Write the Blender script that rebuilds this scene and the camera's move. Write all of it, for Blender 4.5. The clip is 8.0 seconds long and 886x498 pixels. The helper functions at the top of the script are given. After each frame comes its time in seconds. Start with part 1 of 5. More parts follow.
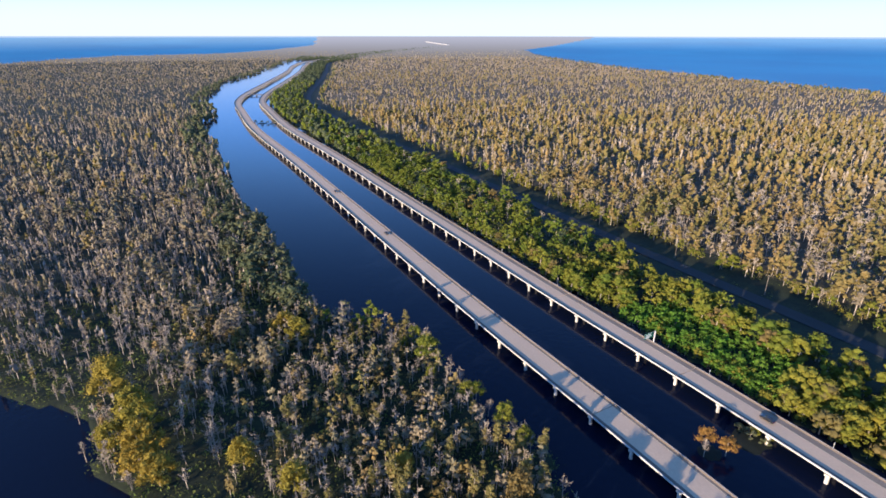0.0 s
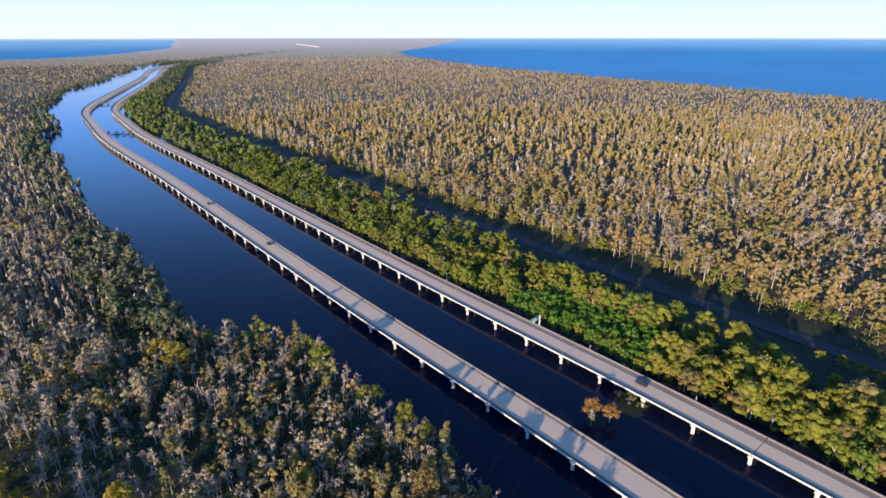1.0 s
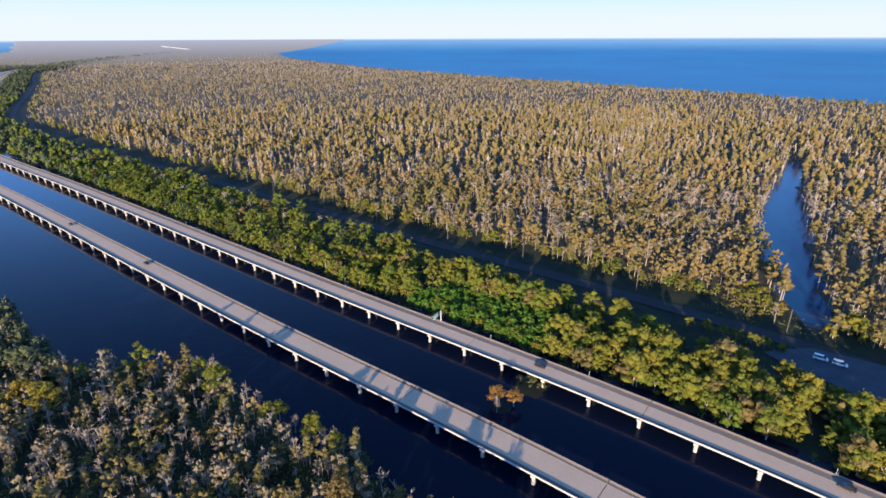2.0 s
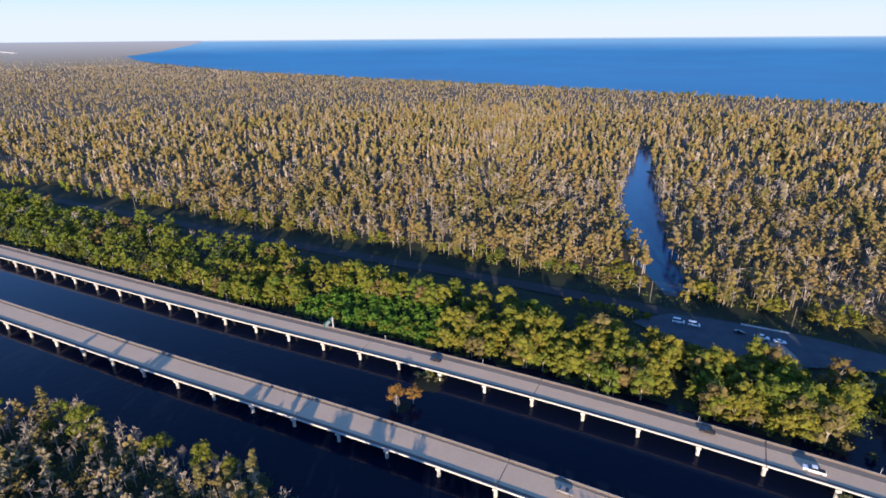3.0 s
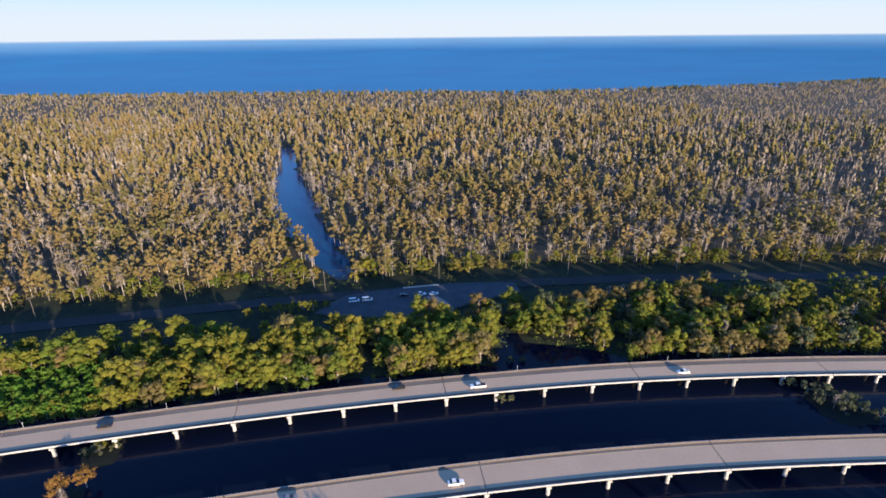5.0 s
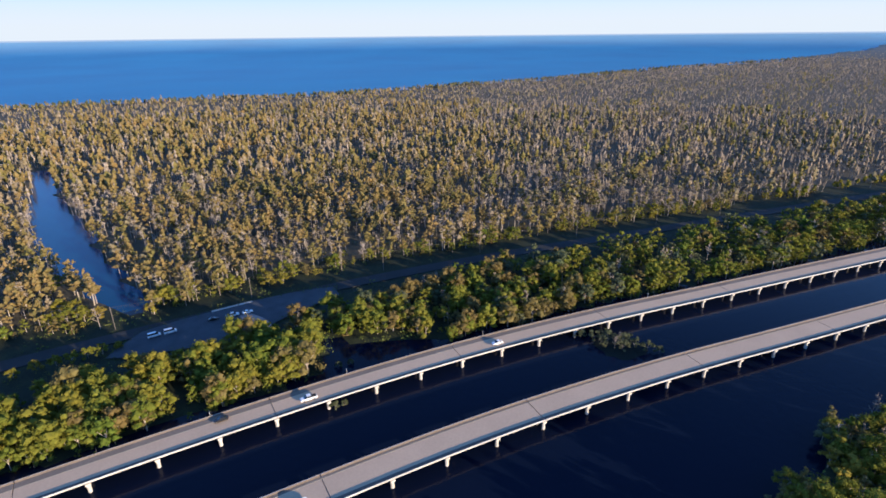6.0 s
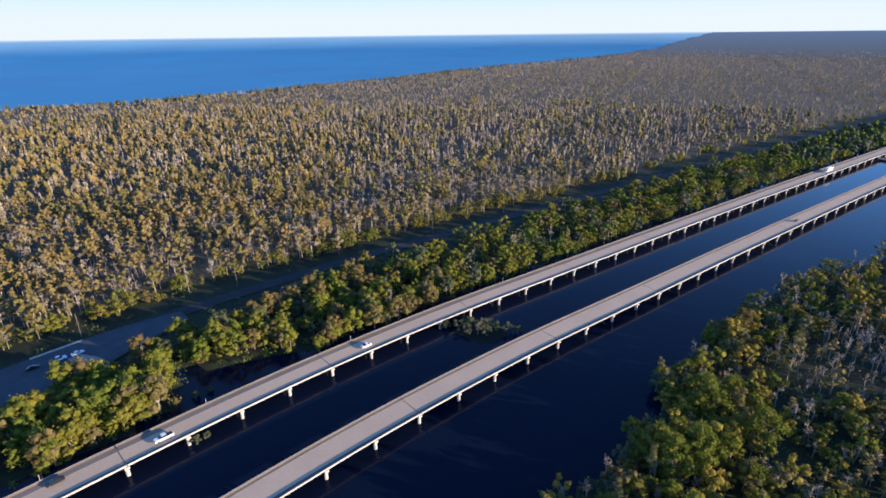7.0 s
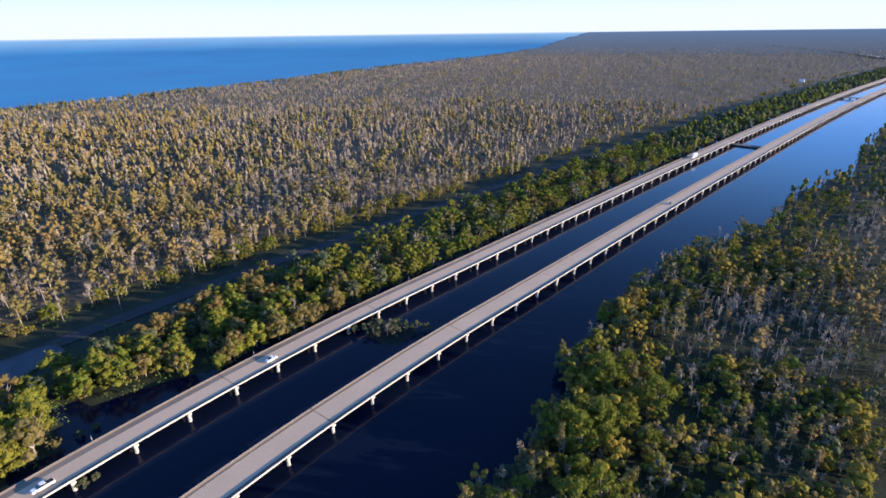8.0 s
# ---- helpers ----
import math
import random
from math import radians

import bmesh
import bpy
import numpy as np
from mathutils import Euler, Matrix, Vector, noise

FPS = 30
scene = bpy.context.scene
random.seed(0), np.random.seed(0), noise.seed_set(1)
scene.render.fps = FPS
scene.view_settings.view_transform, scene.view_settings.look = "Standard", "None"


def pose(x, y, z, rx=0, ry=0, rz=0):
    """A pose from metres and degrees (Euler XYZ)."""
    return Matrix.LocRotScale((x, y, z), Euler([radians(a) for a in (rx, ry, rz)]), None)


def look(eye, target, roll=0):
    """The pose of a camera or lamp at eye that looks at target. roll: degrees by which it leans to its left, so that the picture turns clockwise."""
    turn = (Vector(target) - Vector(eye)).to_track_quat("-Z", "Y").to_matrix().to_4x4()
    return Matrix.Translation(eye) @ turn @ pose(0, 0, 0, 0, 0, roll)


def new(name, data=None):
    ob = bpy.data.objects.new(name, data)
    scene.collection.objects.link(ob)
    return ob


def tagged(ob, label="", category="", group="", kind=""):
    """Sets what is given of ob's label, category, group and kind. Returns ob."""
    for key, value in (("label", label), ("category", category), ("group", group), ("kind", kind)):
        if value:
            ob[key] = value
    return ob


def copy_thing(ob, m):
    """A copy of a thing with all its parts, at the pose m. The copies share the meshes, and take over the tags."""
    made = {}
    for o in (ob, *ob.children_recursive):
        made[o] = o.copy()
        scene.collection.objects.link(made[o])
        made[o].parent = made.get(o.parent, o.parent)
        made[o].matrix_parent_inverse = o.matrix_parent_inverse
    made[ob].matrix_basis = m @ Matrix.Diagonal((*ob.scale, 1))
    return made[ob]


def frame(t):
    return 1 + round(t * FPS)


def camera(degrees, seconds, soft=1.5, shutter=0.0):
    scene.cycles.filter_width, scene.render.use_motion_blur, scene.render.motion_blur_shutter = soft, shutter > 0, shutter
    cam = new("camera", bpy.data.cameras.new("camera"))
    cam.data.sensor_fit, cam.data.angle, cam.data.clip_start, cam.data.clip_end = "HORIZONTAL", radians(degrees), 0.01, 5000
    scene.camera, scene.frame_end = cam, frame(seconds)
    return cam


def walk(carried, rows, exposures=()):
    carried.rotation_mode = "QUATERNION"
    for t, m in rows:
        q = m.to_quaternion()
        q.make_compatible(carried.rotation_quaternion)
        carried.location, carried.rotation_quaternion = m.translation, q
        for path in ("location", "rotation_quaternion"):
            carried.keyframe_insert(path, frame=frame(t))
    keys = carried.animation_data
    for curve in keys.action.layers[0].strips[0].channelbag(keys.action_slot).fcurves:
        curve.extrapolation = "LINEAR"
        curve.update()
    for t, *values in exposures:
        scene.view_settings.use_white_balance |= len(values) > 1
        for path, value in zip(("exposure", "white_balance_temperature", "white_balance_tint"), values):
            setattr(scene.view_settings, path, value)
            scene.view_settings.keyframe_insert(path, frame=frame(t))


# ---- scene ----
cam = camera(79.3, 8.0, soft=1.7)
PATH = [
    (0.0, pose(0.01, 0.01, 122.84, 68.09, -0.07, 0.99)),
    (0.5, pose(0.56, 0.03, 122.74, 68.19, -0.03, -5.03)),
    (1.0, pose(1.05, -0.01, 122.64, 68.26, 0.04, -11.72)),
    (1.5, pose(1.46, -0.14, 122.56, 68.30, 0.11, -18.17)),
    (1.7, pose(1.59, -0.20, 122.53, 68.31, 0.15, -20.37)),
    (2.8, pose(1.94, -0.86, 122.47, 68.32, 0.39, -33.14)),
    (3.0, pose(1.98, -1.00, 122.46, 68.32, 0.41, -36.40)),
    (3.5, pose(2.04, -1.35, 122.44, 68.33, 0.45, -46.50)),
    (4.0, pose(2.08, -1.73, 122.43, 68.30, 0.48, -56.32)),
    (4.5, pose(2.12, -2.14, 122.42, 68.24, 0.50, -64.36)),
    (4.7, pose(2.14, -2.31, 122.41, 68.22, 0.51, -68.20)),
    (5.8, pose(2.33, -3.38, 122.41, 68.08, 0.59, -88.76)),
    (6.0, pose(2.33, -3.60, 122.40, 68.06, 0.60, -94.43)),
    (6.5, pose(2.33, -4.16, 122.39, 68.02, 0.62, -103.76)),
    (7.0, pose(2.32, -4.70, 122.34, 67.98, 0.65, -110.37)),
    (7.5, pose(2.31, -5.22, 122.27, 67.92, 0.68, -115.46)),
    (8.0, pose(2.30, -5.71, 122.18, 67.86, 0.71, -121.30)),
]
walk(cam, PATH, [(0.0, 1.77, 5850, 12), (1.5, 1.69, 5850, 12), (3.0, 1.60, 5850, 12), (5.0, 1.56, 5850, 12), (6.3, 1.56, 5850, 12), (8.0, 1.76, 5850, 12)])

# ---- sky and sun ----
SUN_YAW, SUN_EL = 222.6, 9.8          # degrees clockwise from +y to the sun, and above the horizon
world = bpy.data.worlds.new("world")
scene.world = world
world.use_nodes = True
wn = world.node_tree
sky = wn.nodes.new("ShaderNodeTexSky")
sky.sky_type = "NISHITA"
sky.sun_disc = False
sky.sun_elevation = radians(SUN_EL)
sky.sun_rotation = radians(SUN_YAW)
sky.air_density, sky.dust_density, sky.ozone_density = 0.55, 0.1, 2.0
hazy = wn.nodes.new("ShaderNodeVectorMath")          # haze: pale at the horizon, clear blue higher up
hazy.operation = "MINIMUM"
where = wn.nodes.new("ShaderNodeTexCoord")
parts = wn.nodes.new("ShaderNodeSeparateXYZ")
lift = wn.nodes.new("ShaderNodeMapRange")
lift.interpolation_type = "SMOOTHSTEP"
lift.inputs[1].default_value, lift.inputs[2].default_value = 0.012, 0.14
tone = wn.nodes.new("ShaderNodeMix")
tone.data_type = "RGBA"
tone.inputs[6].default_value, tone.inputs[7].default_value = (1.93, 2.00, 1.97, 1), (0.75, 1.85, 4.20, 1)
wn.links.new(where.outputs["Generated"], parts.inputs[0])
wn.links.new(parts.outputs["Z"], lift.inputs[0])
wn.links.new(lift.outputs[0], tone.inputs[0])
wn.links.new(tone.outputs[2], hazy.inputs[1])
clear = wn.nodes.new("ShaderNodeVectorMath")
clear.operation = "MULTIPLY"
clear.inputs[1].default_value = (0.84, 1.0, 1.14)
wn.links.new(sky.outputs[0], clear.inputs[0])
wn.links.new(clear.outputs[0], hazy.inputs[0])
wn.links.new(hazy.outputs[0], wn.nodes["Background"].inputs[0])
wn.nodes["Background"].inputs[1].default_value = 0.15
sun = new("sun", bpy.data.lights.new("sun", "SUN"))
sun.data.energy, sun.data.angle, sun.data.color = 3.95, radians(0.6), (1.0, 0.772, 0.508)
to_sun = Vector((math.sin(radians(SUN_YAW)) * math.cos(radians(SUN_EL)),
                 math.cos(radians(SUN_YAW)) * math.cos(radians(SUN_EL)), math.sin(radians(SUN_EL))))
sun.matrix_world = look(to_sun * 300, (0, 0, 0))

# ---- materials ----
MATS = {}


def material(name, col, col2=None, rough=0.8, scale=1.0, fine=None, bump=0.0, island=0.0, metal=0.0, spec=0.3, attr=False, leaf=0.0):
    """Two noises of different size mix col and col2; island jitters the value of each loose piece; attr shifts it by tree; leaf lets light through thin leaves."""
    if name in MATS:
        return MATS[name]
    m = bpy.data.materials.new(name)
    m.use_nodes = True
    n, l = m.node_tree.nodes, m.node_tree.links
    b = n["Principled BSDF"]
    b.inputs["Roughness"].default_value = rough
    b.inputs["Metallic"].default_value = metal
    b.inputs["Specular IOR Level"].default_value = spec * (0.3 if leaf else 1.0)
    col2 = col2 or tuple(c * 0.75 for c in col)
    geo = n.new("ShaderNodeTexCoord")
    n1 = n.new("ShaderNodeTexNoise")
    n1.inputs["Scale"].default_value, n1.inputs["Detail"].default_value = scale, 6
    l.new(geo.outputs["Object"], n1.inputs["Vector"])
    n2 = n.new("ShaderNodeTexNoise")
    n2.inputs["Scale"].default_value, n2.inputs["Detail"].default_value = fine or scale * 9, 4
    l.new(geo.outputs["Object"], n2.inputs["Vector"])
    add = n.new("ShaderNodeMath")
    add.operation = "ADD"
    l.new(n1.outputs[0], add.inputs[0])
    l.new(n2.outputs[0], add.inputs[1])
    ramp = n.new("ShaderNodeMapRange")
    ramp.inputs[1].default_value, ramp.inputs[2].default_value = 0.72, 1.28
    last = add
    if attr:
        at = n.new("ShaderNodeAttribute")
        at.attribute_name = "tint"
        more = n.new("ShaderNodeMath")
        more.operation = "MULTIPLY_ADD"
        l.new(at.outputs["Fac"], more.inputs[0])
        more.inputs[1].default_value = 1.0
        l.new(add.outputs[0], more.inputs[2])
        last = more
        ramp.inputs[1].default_value, ramp.inputs[2].default_value = 0.95, 2.05
    l.new(last.outputs[0], ramp.inputs[0])
    mix = n.new("ShaderNodeMix")
    mix.data_type = "RGBA"
    mix.inputs[6].default_value, mix.inputs[7].default_value = (*col, 1), (*col2, 1)
    l.new(ramp.outputs[0], mix.inputs[0])
    out = mix.outputs[2]
    if island:
        g = n.new("ShaderNodeNewGeometry")
        v = n.new("ShaderNodeMapRange")
        v.inputs[3].default_value, v.inputs[4].default_value = 1 - island, 1 + island
        l.new(g.outputs["Random Per Island"], v.inputs[0])
        hsv = n.new("ShaderNodeHueSaturation")
        l.new(out, hsv.inputs["Color"])
        l.new(v.outputs[0], hsv.inputs["Value"])
        out = hsv.outputs[0]
    l.new(out, b.inputs["Base Color"])
    if bump:
        bp = n.new("ShaderNodeBump")
        bp.inputs["Strength"].default_value, bp.inputs["Distance"].default_value = bump, 0.1
        l.new(n2.outputs[0], bp.inputs["Height"])
        l.new(bp.outputs[0], b.inputs["Normal"])
    if leaf:
        thin = n.new("ShaderNodeBsdfTranslucent")
        l.new(out, thin.inputs["Color"])
        both = n.new("ShaderNodeMixShader")
        both.inputs[0].default_value = leaf
        l.new(b.outputs[0], both.inputs[1])
        l.new(thin.outputs[0], both.inputs[2])
        l.new(both.outputs[0], n["Material Output"].inputs["Surface"])
    MATS[name] = m
    return m


def water_material(name, col, rough, scale, strength, dist, spec, haze=None):
    """Rippled water in long drifts of slightly darker and lighter colour; haze glows towards the horizon of a far sheet."""
    m = bpy.data.materials.new(name)
    m.use_nodes = True
    n, l = m.node_tree.nodes, m.node_tree.links
    b = n["Principled BSDF"]
    b.inputs["Roughness"].default_value = rough
    b.inputs["IOR"].default_value = 1.33
    b.inputs["Specular IOR Level"].default_value = spec
    geo = n.new("ShaderNodeTexCoord")
    drift = n.new("ShaderNodeTexNoise")
    drift.inputs["Scale"].default_value, drift.inputs["Detail"].default_value = 0.0022, 4
    l.new(geo.outputs["Object"], drift.inputs["Vector"])
    span = n.new("ShaderNodeMapRange")
    span.inputs[1].default_value, span.inputs[2].default_value = 0.32, 0.68
    l.new(drift.outputs[0], span.inputs[0])
    hue = n.new("ShaderNodeMix")
    hue.data_type = "RGBA"
    hue.inputs[6].default_value, hue.inputs[7].default_value = (col[0], col[1] * 0.82, col[2] * 0.86, 1), (col[0] * 1.2, col[1] * 1.1, col[2] * 1.05, 1)
    l.new(span.outputs[0], hue.inputs[0])
    l.new(hue.outputs[2], b.inputs["Base Color"])
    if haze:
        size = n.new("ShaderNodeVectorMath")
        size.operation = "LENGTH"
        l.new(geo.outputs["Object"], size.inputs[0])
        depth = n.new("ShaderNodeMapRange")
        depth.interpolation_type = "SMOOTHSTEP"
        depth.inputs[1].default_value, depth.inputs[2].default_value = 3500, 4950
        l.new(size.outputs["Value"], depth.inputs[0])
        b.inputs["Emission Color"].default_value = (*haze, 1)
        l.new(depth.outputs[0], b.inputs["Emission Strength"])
    tex = n.new("ShaderNodeTexNoise")
    tex.inputs["Scale"].default_value, tex.inputs["Detail"].default_value = scale, 5
    l.new(geo.outputs["Object"], tex.inputs["Vector"])
    bp = n.new("ShaderNodeBump")
    bp.inputs["Strength"].default_value, bp.inputs["Distance"].default_value = strength, dist
    l.new(tex.outputs[0], bp.inputs["Height"])
    l.new(bp.outputs[0], b.inputs["Normal"])
    return m


CONCRETE = material("pale concrete", (0.48, 0.46, 0.43), (0.36, 0.34, 0.315), 0.85, 0.15, 2.0, 0.2)
DECK = material("worn concrete pavement", (0.485, 0.358, 0.246), (0.425, 0.314, 0.216), 0.9, 0.08, 1.3, 0.1)
SHOULDER = material("stained shoulder concrete", (0.22, 0.18, 0.14), (0.15, 0.12, 0.095), 0.9, 0.1, 1.5, 0.1)
# brown stain of the parapet faces, also used as painted shade on the decks
STAIN_SHADE = material("parapet stain and painted shade", (0.15, 0.12, 0.095), (0.10, 0.08, 0.065), 0.9, 0.12, 1.6, 0.1)
LINE = material("worn road paint", (0.65, 0.55, 0.35), (0.5, 0.42, 0.28), 0.7, 0.6)
PILE = material("pile concrete", (0.52, 0.49, 0.44), (0.36, 0.33, 0.29), 0.85, 0.4, 3.0, 0.2)
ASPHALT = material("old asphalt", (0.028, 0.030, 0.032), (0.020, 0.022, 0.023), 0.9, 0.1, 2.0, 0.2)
# gravel colour darkened and cooled to carry the blue shade of the trees
SHELL = material("shell gravel in painted shade", (0.068, 0.076, 0.088), (0.044, 0.050, 0.060), 0.95, 0.2, 3.0, 0.3)
FLOOR = material("swamp floor", (0.024, 0.032, 0.012), (0.008, 0.012, 0.007), 0.95, 0.12, 1.1, 1.0)
LITTER = material("brown leaf litter", (0.098, 0.080, 0.048), (0.054, 0.047, 0.029), 0.95, 0.06, 0.9, 0.6)
BARK = material("grey cypress bark", (0.40, 0.345, 0.28), (0.26, 0.215, 0.172), 0.9, 0.6, 4.0, 0.2, attr=True)
TWIG = material("grey twigs with moss", (0.300, 0.252, 0.202), (0.212, 0.172, 0.128), 0.9, 0.02, 0.5, 0, 0.2, attr=True, leaf=0.12)
RUST = material("rusty cypress needles", (0.262, 0.178, 0.072), (0.162, 0.148, 0.046), 0.85, 0.02, 0.5, 0, 0.14, attr=True, leaf=0.28)
TAN = material("faded brown needles", (0.258, 0.202, 0.136), (0.192, 0.166, 0.094), 0.9, 0.02, 0.5, 0, 0.16, attr=True, leaf=0.25)
GREEN = material("green leaves", (0.096, 0.132, 0.019), (0.208, 0.176, 0.026), 0.8, 0.02, 0.5, 0, 0.14, attr=True, leaf=0.3)
BROWN = material("browning leaves", (0.175, 0.125, 0.045), (0.150, 0.130, 0.046), 0.85, 0.02, 0.5, 0, 0.2, attr=True, leaf=0.35)
FRESH = material("fresh green vine leaves", (0.085, 0.185, 0.022), (0.135, 0.215, 0.030), 0.7, 0.05, 0.5, 0, 0.3, attr=True, leaf=0.4)
DARK = material("dark evergreen leaves", (0.062, 0.082, 0.040), (0.125, 0.125, 0.066), 0.8, 0.02, 0.5, 0, 0.2, attr=True, leaf=0.25)
SHRUB = material("low green growth", (0.080, 0.120, 0.026), (0.145, 0.150, 0.040), 0.85, 0.03, 0.5, 0, 0.35, attr=True, leaf=0.3)
GOLD = material("golden leaves", (0.285, 0.200, 0.036), (0.215, 0.190, 0.032), 0.8, 0.03, 0.5, 0, 0.2, attr=True, leaf=0.35)
ORANGE = material("orange autumn leaves", (0.25, 0.135, 0.035), (0.17, 0.105, 0.032), 0.85, 0.05, 0.6, 0, 0.3, attr=True, leaf=0.3)
WATER = water_material("dark still water", (0.0032, 0.0069, 0.0190), 0.10, 0.35, 0.22, 0.3, 0.15)
LAKE = water_material("wind-ruffled lake water", (0.011, 0.150, 0.282), 0.5, 0.12, 0.35, 1.0, 0.5)
# canal base colour carries the blue of the reflected sky
CANAL_BLUE = water_material("canal water with painted sky blue", (0.003, 0.040, 0.100), 0.15, 0.5, 0.2, 0.3, 0.13)
# far sheet: haze is put in as emission that grows towards the horizon
FAR_LAKE = water_material("lake water with glowing haze", (0.011, 0.150, 0.282), 0.5, 0.12, 0.35, 1.0, 0.5, (0.068, 0.082, 0.075))


def distance_material():
    """Plain far land with its haze put in as glow: tan to the north, blue-grey to the south, paler towards the horizon.
    """
    m = bpy.data.materials.new("distance with glowing haze")
    m.use_nodes = True
    n, l = m.node_tree.nodes, m.node_tree.links
    b = n["Principled BSDF"]
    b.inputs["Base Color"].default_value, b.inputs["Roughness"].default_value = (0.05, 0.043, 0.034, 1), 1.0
    b.inputs["Specular IOR Level"].default_value = 0.0
    geo = n.new("ShaderNodeTexCoord")
    xyz = n.new("ShaderNodeSeparateXYZ")
    l.new(geo.outputs["Object"], xyz.inputs[0])
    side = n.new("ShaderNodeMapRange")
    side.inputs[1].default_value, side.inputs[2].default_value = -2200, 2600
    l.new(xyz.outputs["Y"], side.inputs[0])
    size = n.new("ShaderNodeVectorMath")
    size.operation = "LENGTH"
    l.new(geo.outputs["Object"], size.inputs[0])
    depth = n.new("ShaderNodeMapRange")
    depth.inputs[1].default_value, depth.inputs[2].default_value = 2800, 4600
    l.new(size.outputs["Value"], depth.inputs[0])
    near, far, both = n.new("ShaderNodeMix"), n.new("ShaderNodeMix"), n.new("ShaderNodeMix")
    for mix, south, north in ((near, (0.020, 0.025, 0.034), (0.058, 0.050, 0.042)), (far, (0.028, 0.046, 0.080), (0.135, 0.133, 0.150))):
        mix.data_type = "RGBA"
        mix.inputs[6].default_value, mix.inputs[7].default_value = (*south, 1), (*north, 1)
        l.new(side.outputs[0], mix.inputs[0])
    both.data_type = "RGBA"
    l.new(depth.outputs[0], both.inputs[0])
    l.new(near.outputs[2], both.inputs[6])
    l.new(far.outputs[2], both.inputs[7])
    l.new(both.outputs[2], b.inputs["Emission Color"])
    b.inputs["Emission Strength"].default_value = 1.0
    return m


DISTANCE = distance_material()
# plain glow for a ring at the rim, in place of haze
HORIZON = bpy.data.materials.new("glowing horizon haze")
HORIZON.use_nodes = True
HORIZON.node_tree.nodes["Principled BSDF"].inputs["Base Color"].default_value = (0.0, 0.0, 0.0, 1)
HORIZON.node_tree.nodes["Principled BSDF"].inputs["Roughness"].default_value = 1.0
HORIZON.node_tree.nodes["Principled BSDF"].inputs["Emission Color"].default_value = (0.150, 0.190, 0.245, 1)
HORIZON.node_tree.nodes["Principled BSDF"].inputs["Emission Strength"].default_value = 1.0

# ---- plan ----
# centre line of the east carriageway, from the north to the south; the west one runs 46 m beside it
EAST_LINE = [(-60, 3800), (-290, 3540), (-430, 3300), (-520, 3060), (-590, 2730), (-625, 2500), (-590, 2230), (-528, 1949), (-446, 1476), (-409, 1246), (-386, 1128),
             (-358, 1031), (-306, 912), (-231, 752), (-108, 531), (-5, 341), (52, 237), (108.5, 137.4),
             (146.3, 64.5), (179.9, -10), (206.6, -84.5), (226, -150), (260, -266), (317, -468), (430, -889),
             (523, -1277), (607, -1661), (720, -2180), (800, -2560)]
GAP = 43.5
WEST_BANK = [(-780, 2900), (-735, 2500), (-720, 2300), (-635, 1781), (-603, 1472), (-491, 1090), (-369, 850), (-365, 779), (-284, 634), (-225, 520),
             (-190, 438), (-135, 353), (-97, 284), (-66, 226), (-47, 217), (-17, 203), (-2, 181), (11, 150), (30, 132), (38, 112),
             (58, 55), (80, -5), (91, -58), (99, -80), (106, -98), (116, -122), (136, -151), (151, -184),
             (167, -229), (181, -285), (180, -371), (211, -459), (217, -565), (271, -714), (302, -862), (395, -1250), (480, -1650), (600, -2200), (680, -2560)]
EAST_SHORE = [(1113, 4565), (437, 3579), (455, 3100), (621, 2507), (689, 2094), (753, 1888), (855, 1510), (1045, 958),
              (1130, 680), (1197, 420), (1246, 167), (1383, -77), (1570, -411), (1964, -954), (2321, -1697), (2566, -2211),
              (2931, -2700), (3350, -3420)]
WEST_SHORE = [(-3900, 500), (-1824, 2242), (-1662, 2744), (-1229, 3058), (-1090, 3400), (-925, 3861), (-1012, 4235), (-1080, 4650)]
CANAL = [(243, 139), (276, 174), (300, 200), (344, 237), (445, 300), (542, 356), (550, 345), (453, 280), (369, 220), (311, 176), (276, 148), (246, 124)]
POND = [(-260, 175), (-163, 157), (-138, 152), (-118, 135), (-111, 123), (-90, 110), (-110, 60), (-260, 40)]
INLET = [(173, 25), (184, 30), (203, 32), (203, 20), (201, 9), (201, -4), (201, -16), (188, -10)]
BARE_PATCH = [(121, -187), (134, -234), (96, -320), (40, -260), (56, -212), (88, -197), (108, -177)]
LOT = [(198, 121), (208, 119), (219, 115), (229, 101), (236, 88), (244, 75), (251, 58), (256, 42), (257, 35), (247, 31), (238, 41), (228, 52), (217, 61), (209, 73), (204, 85), (201, 98), (198, 110)]
R_EDGE, R_FLAT = 4700.0, 2200.0


def rise(x, y):
    """The land and water lift slowly towards the far rim, which stands in for the horizon."""
    r = np.hypot(x, y)
    return 97.0 * (np.maximum(r - R_FLAT, 0) / (R_EDGE - R_FLAT)) ** 2


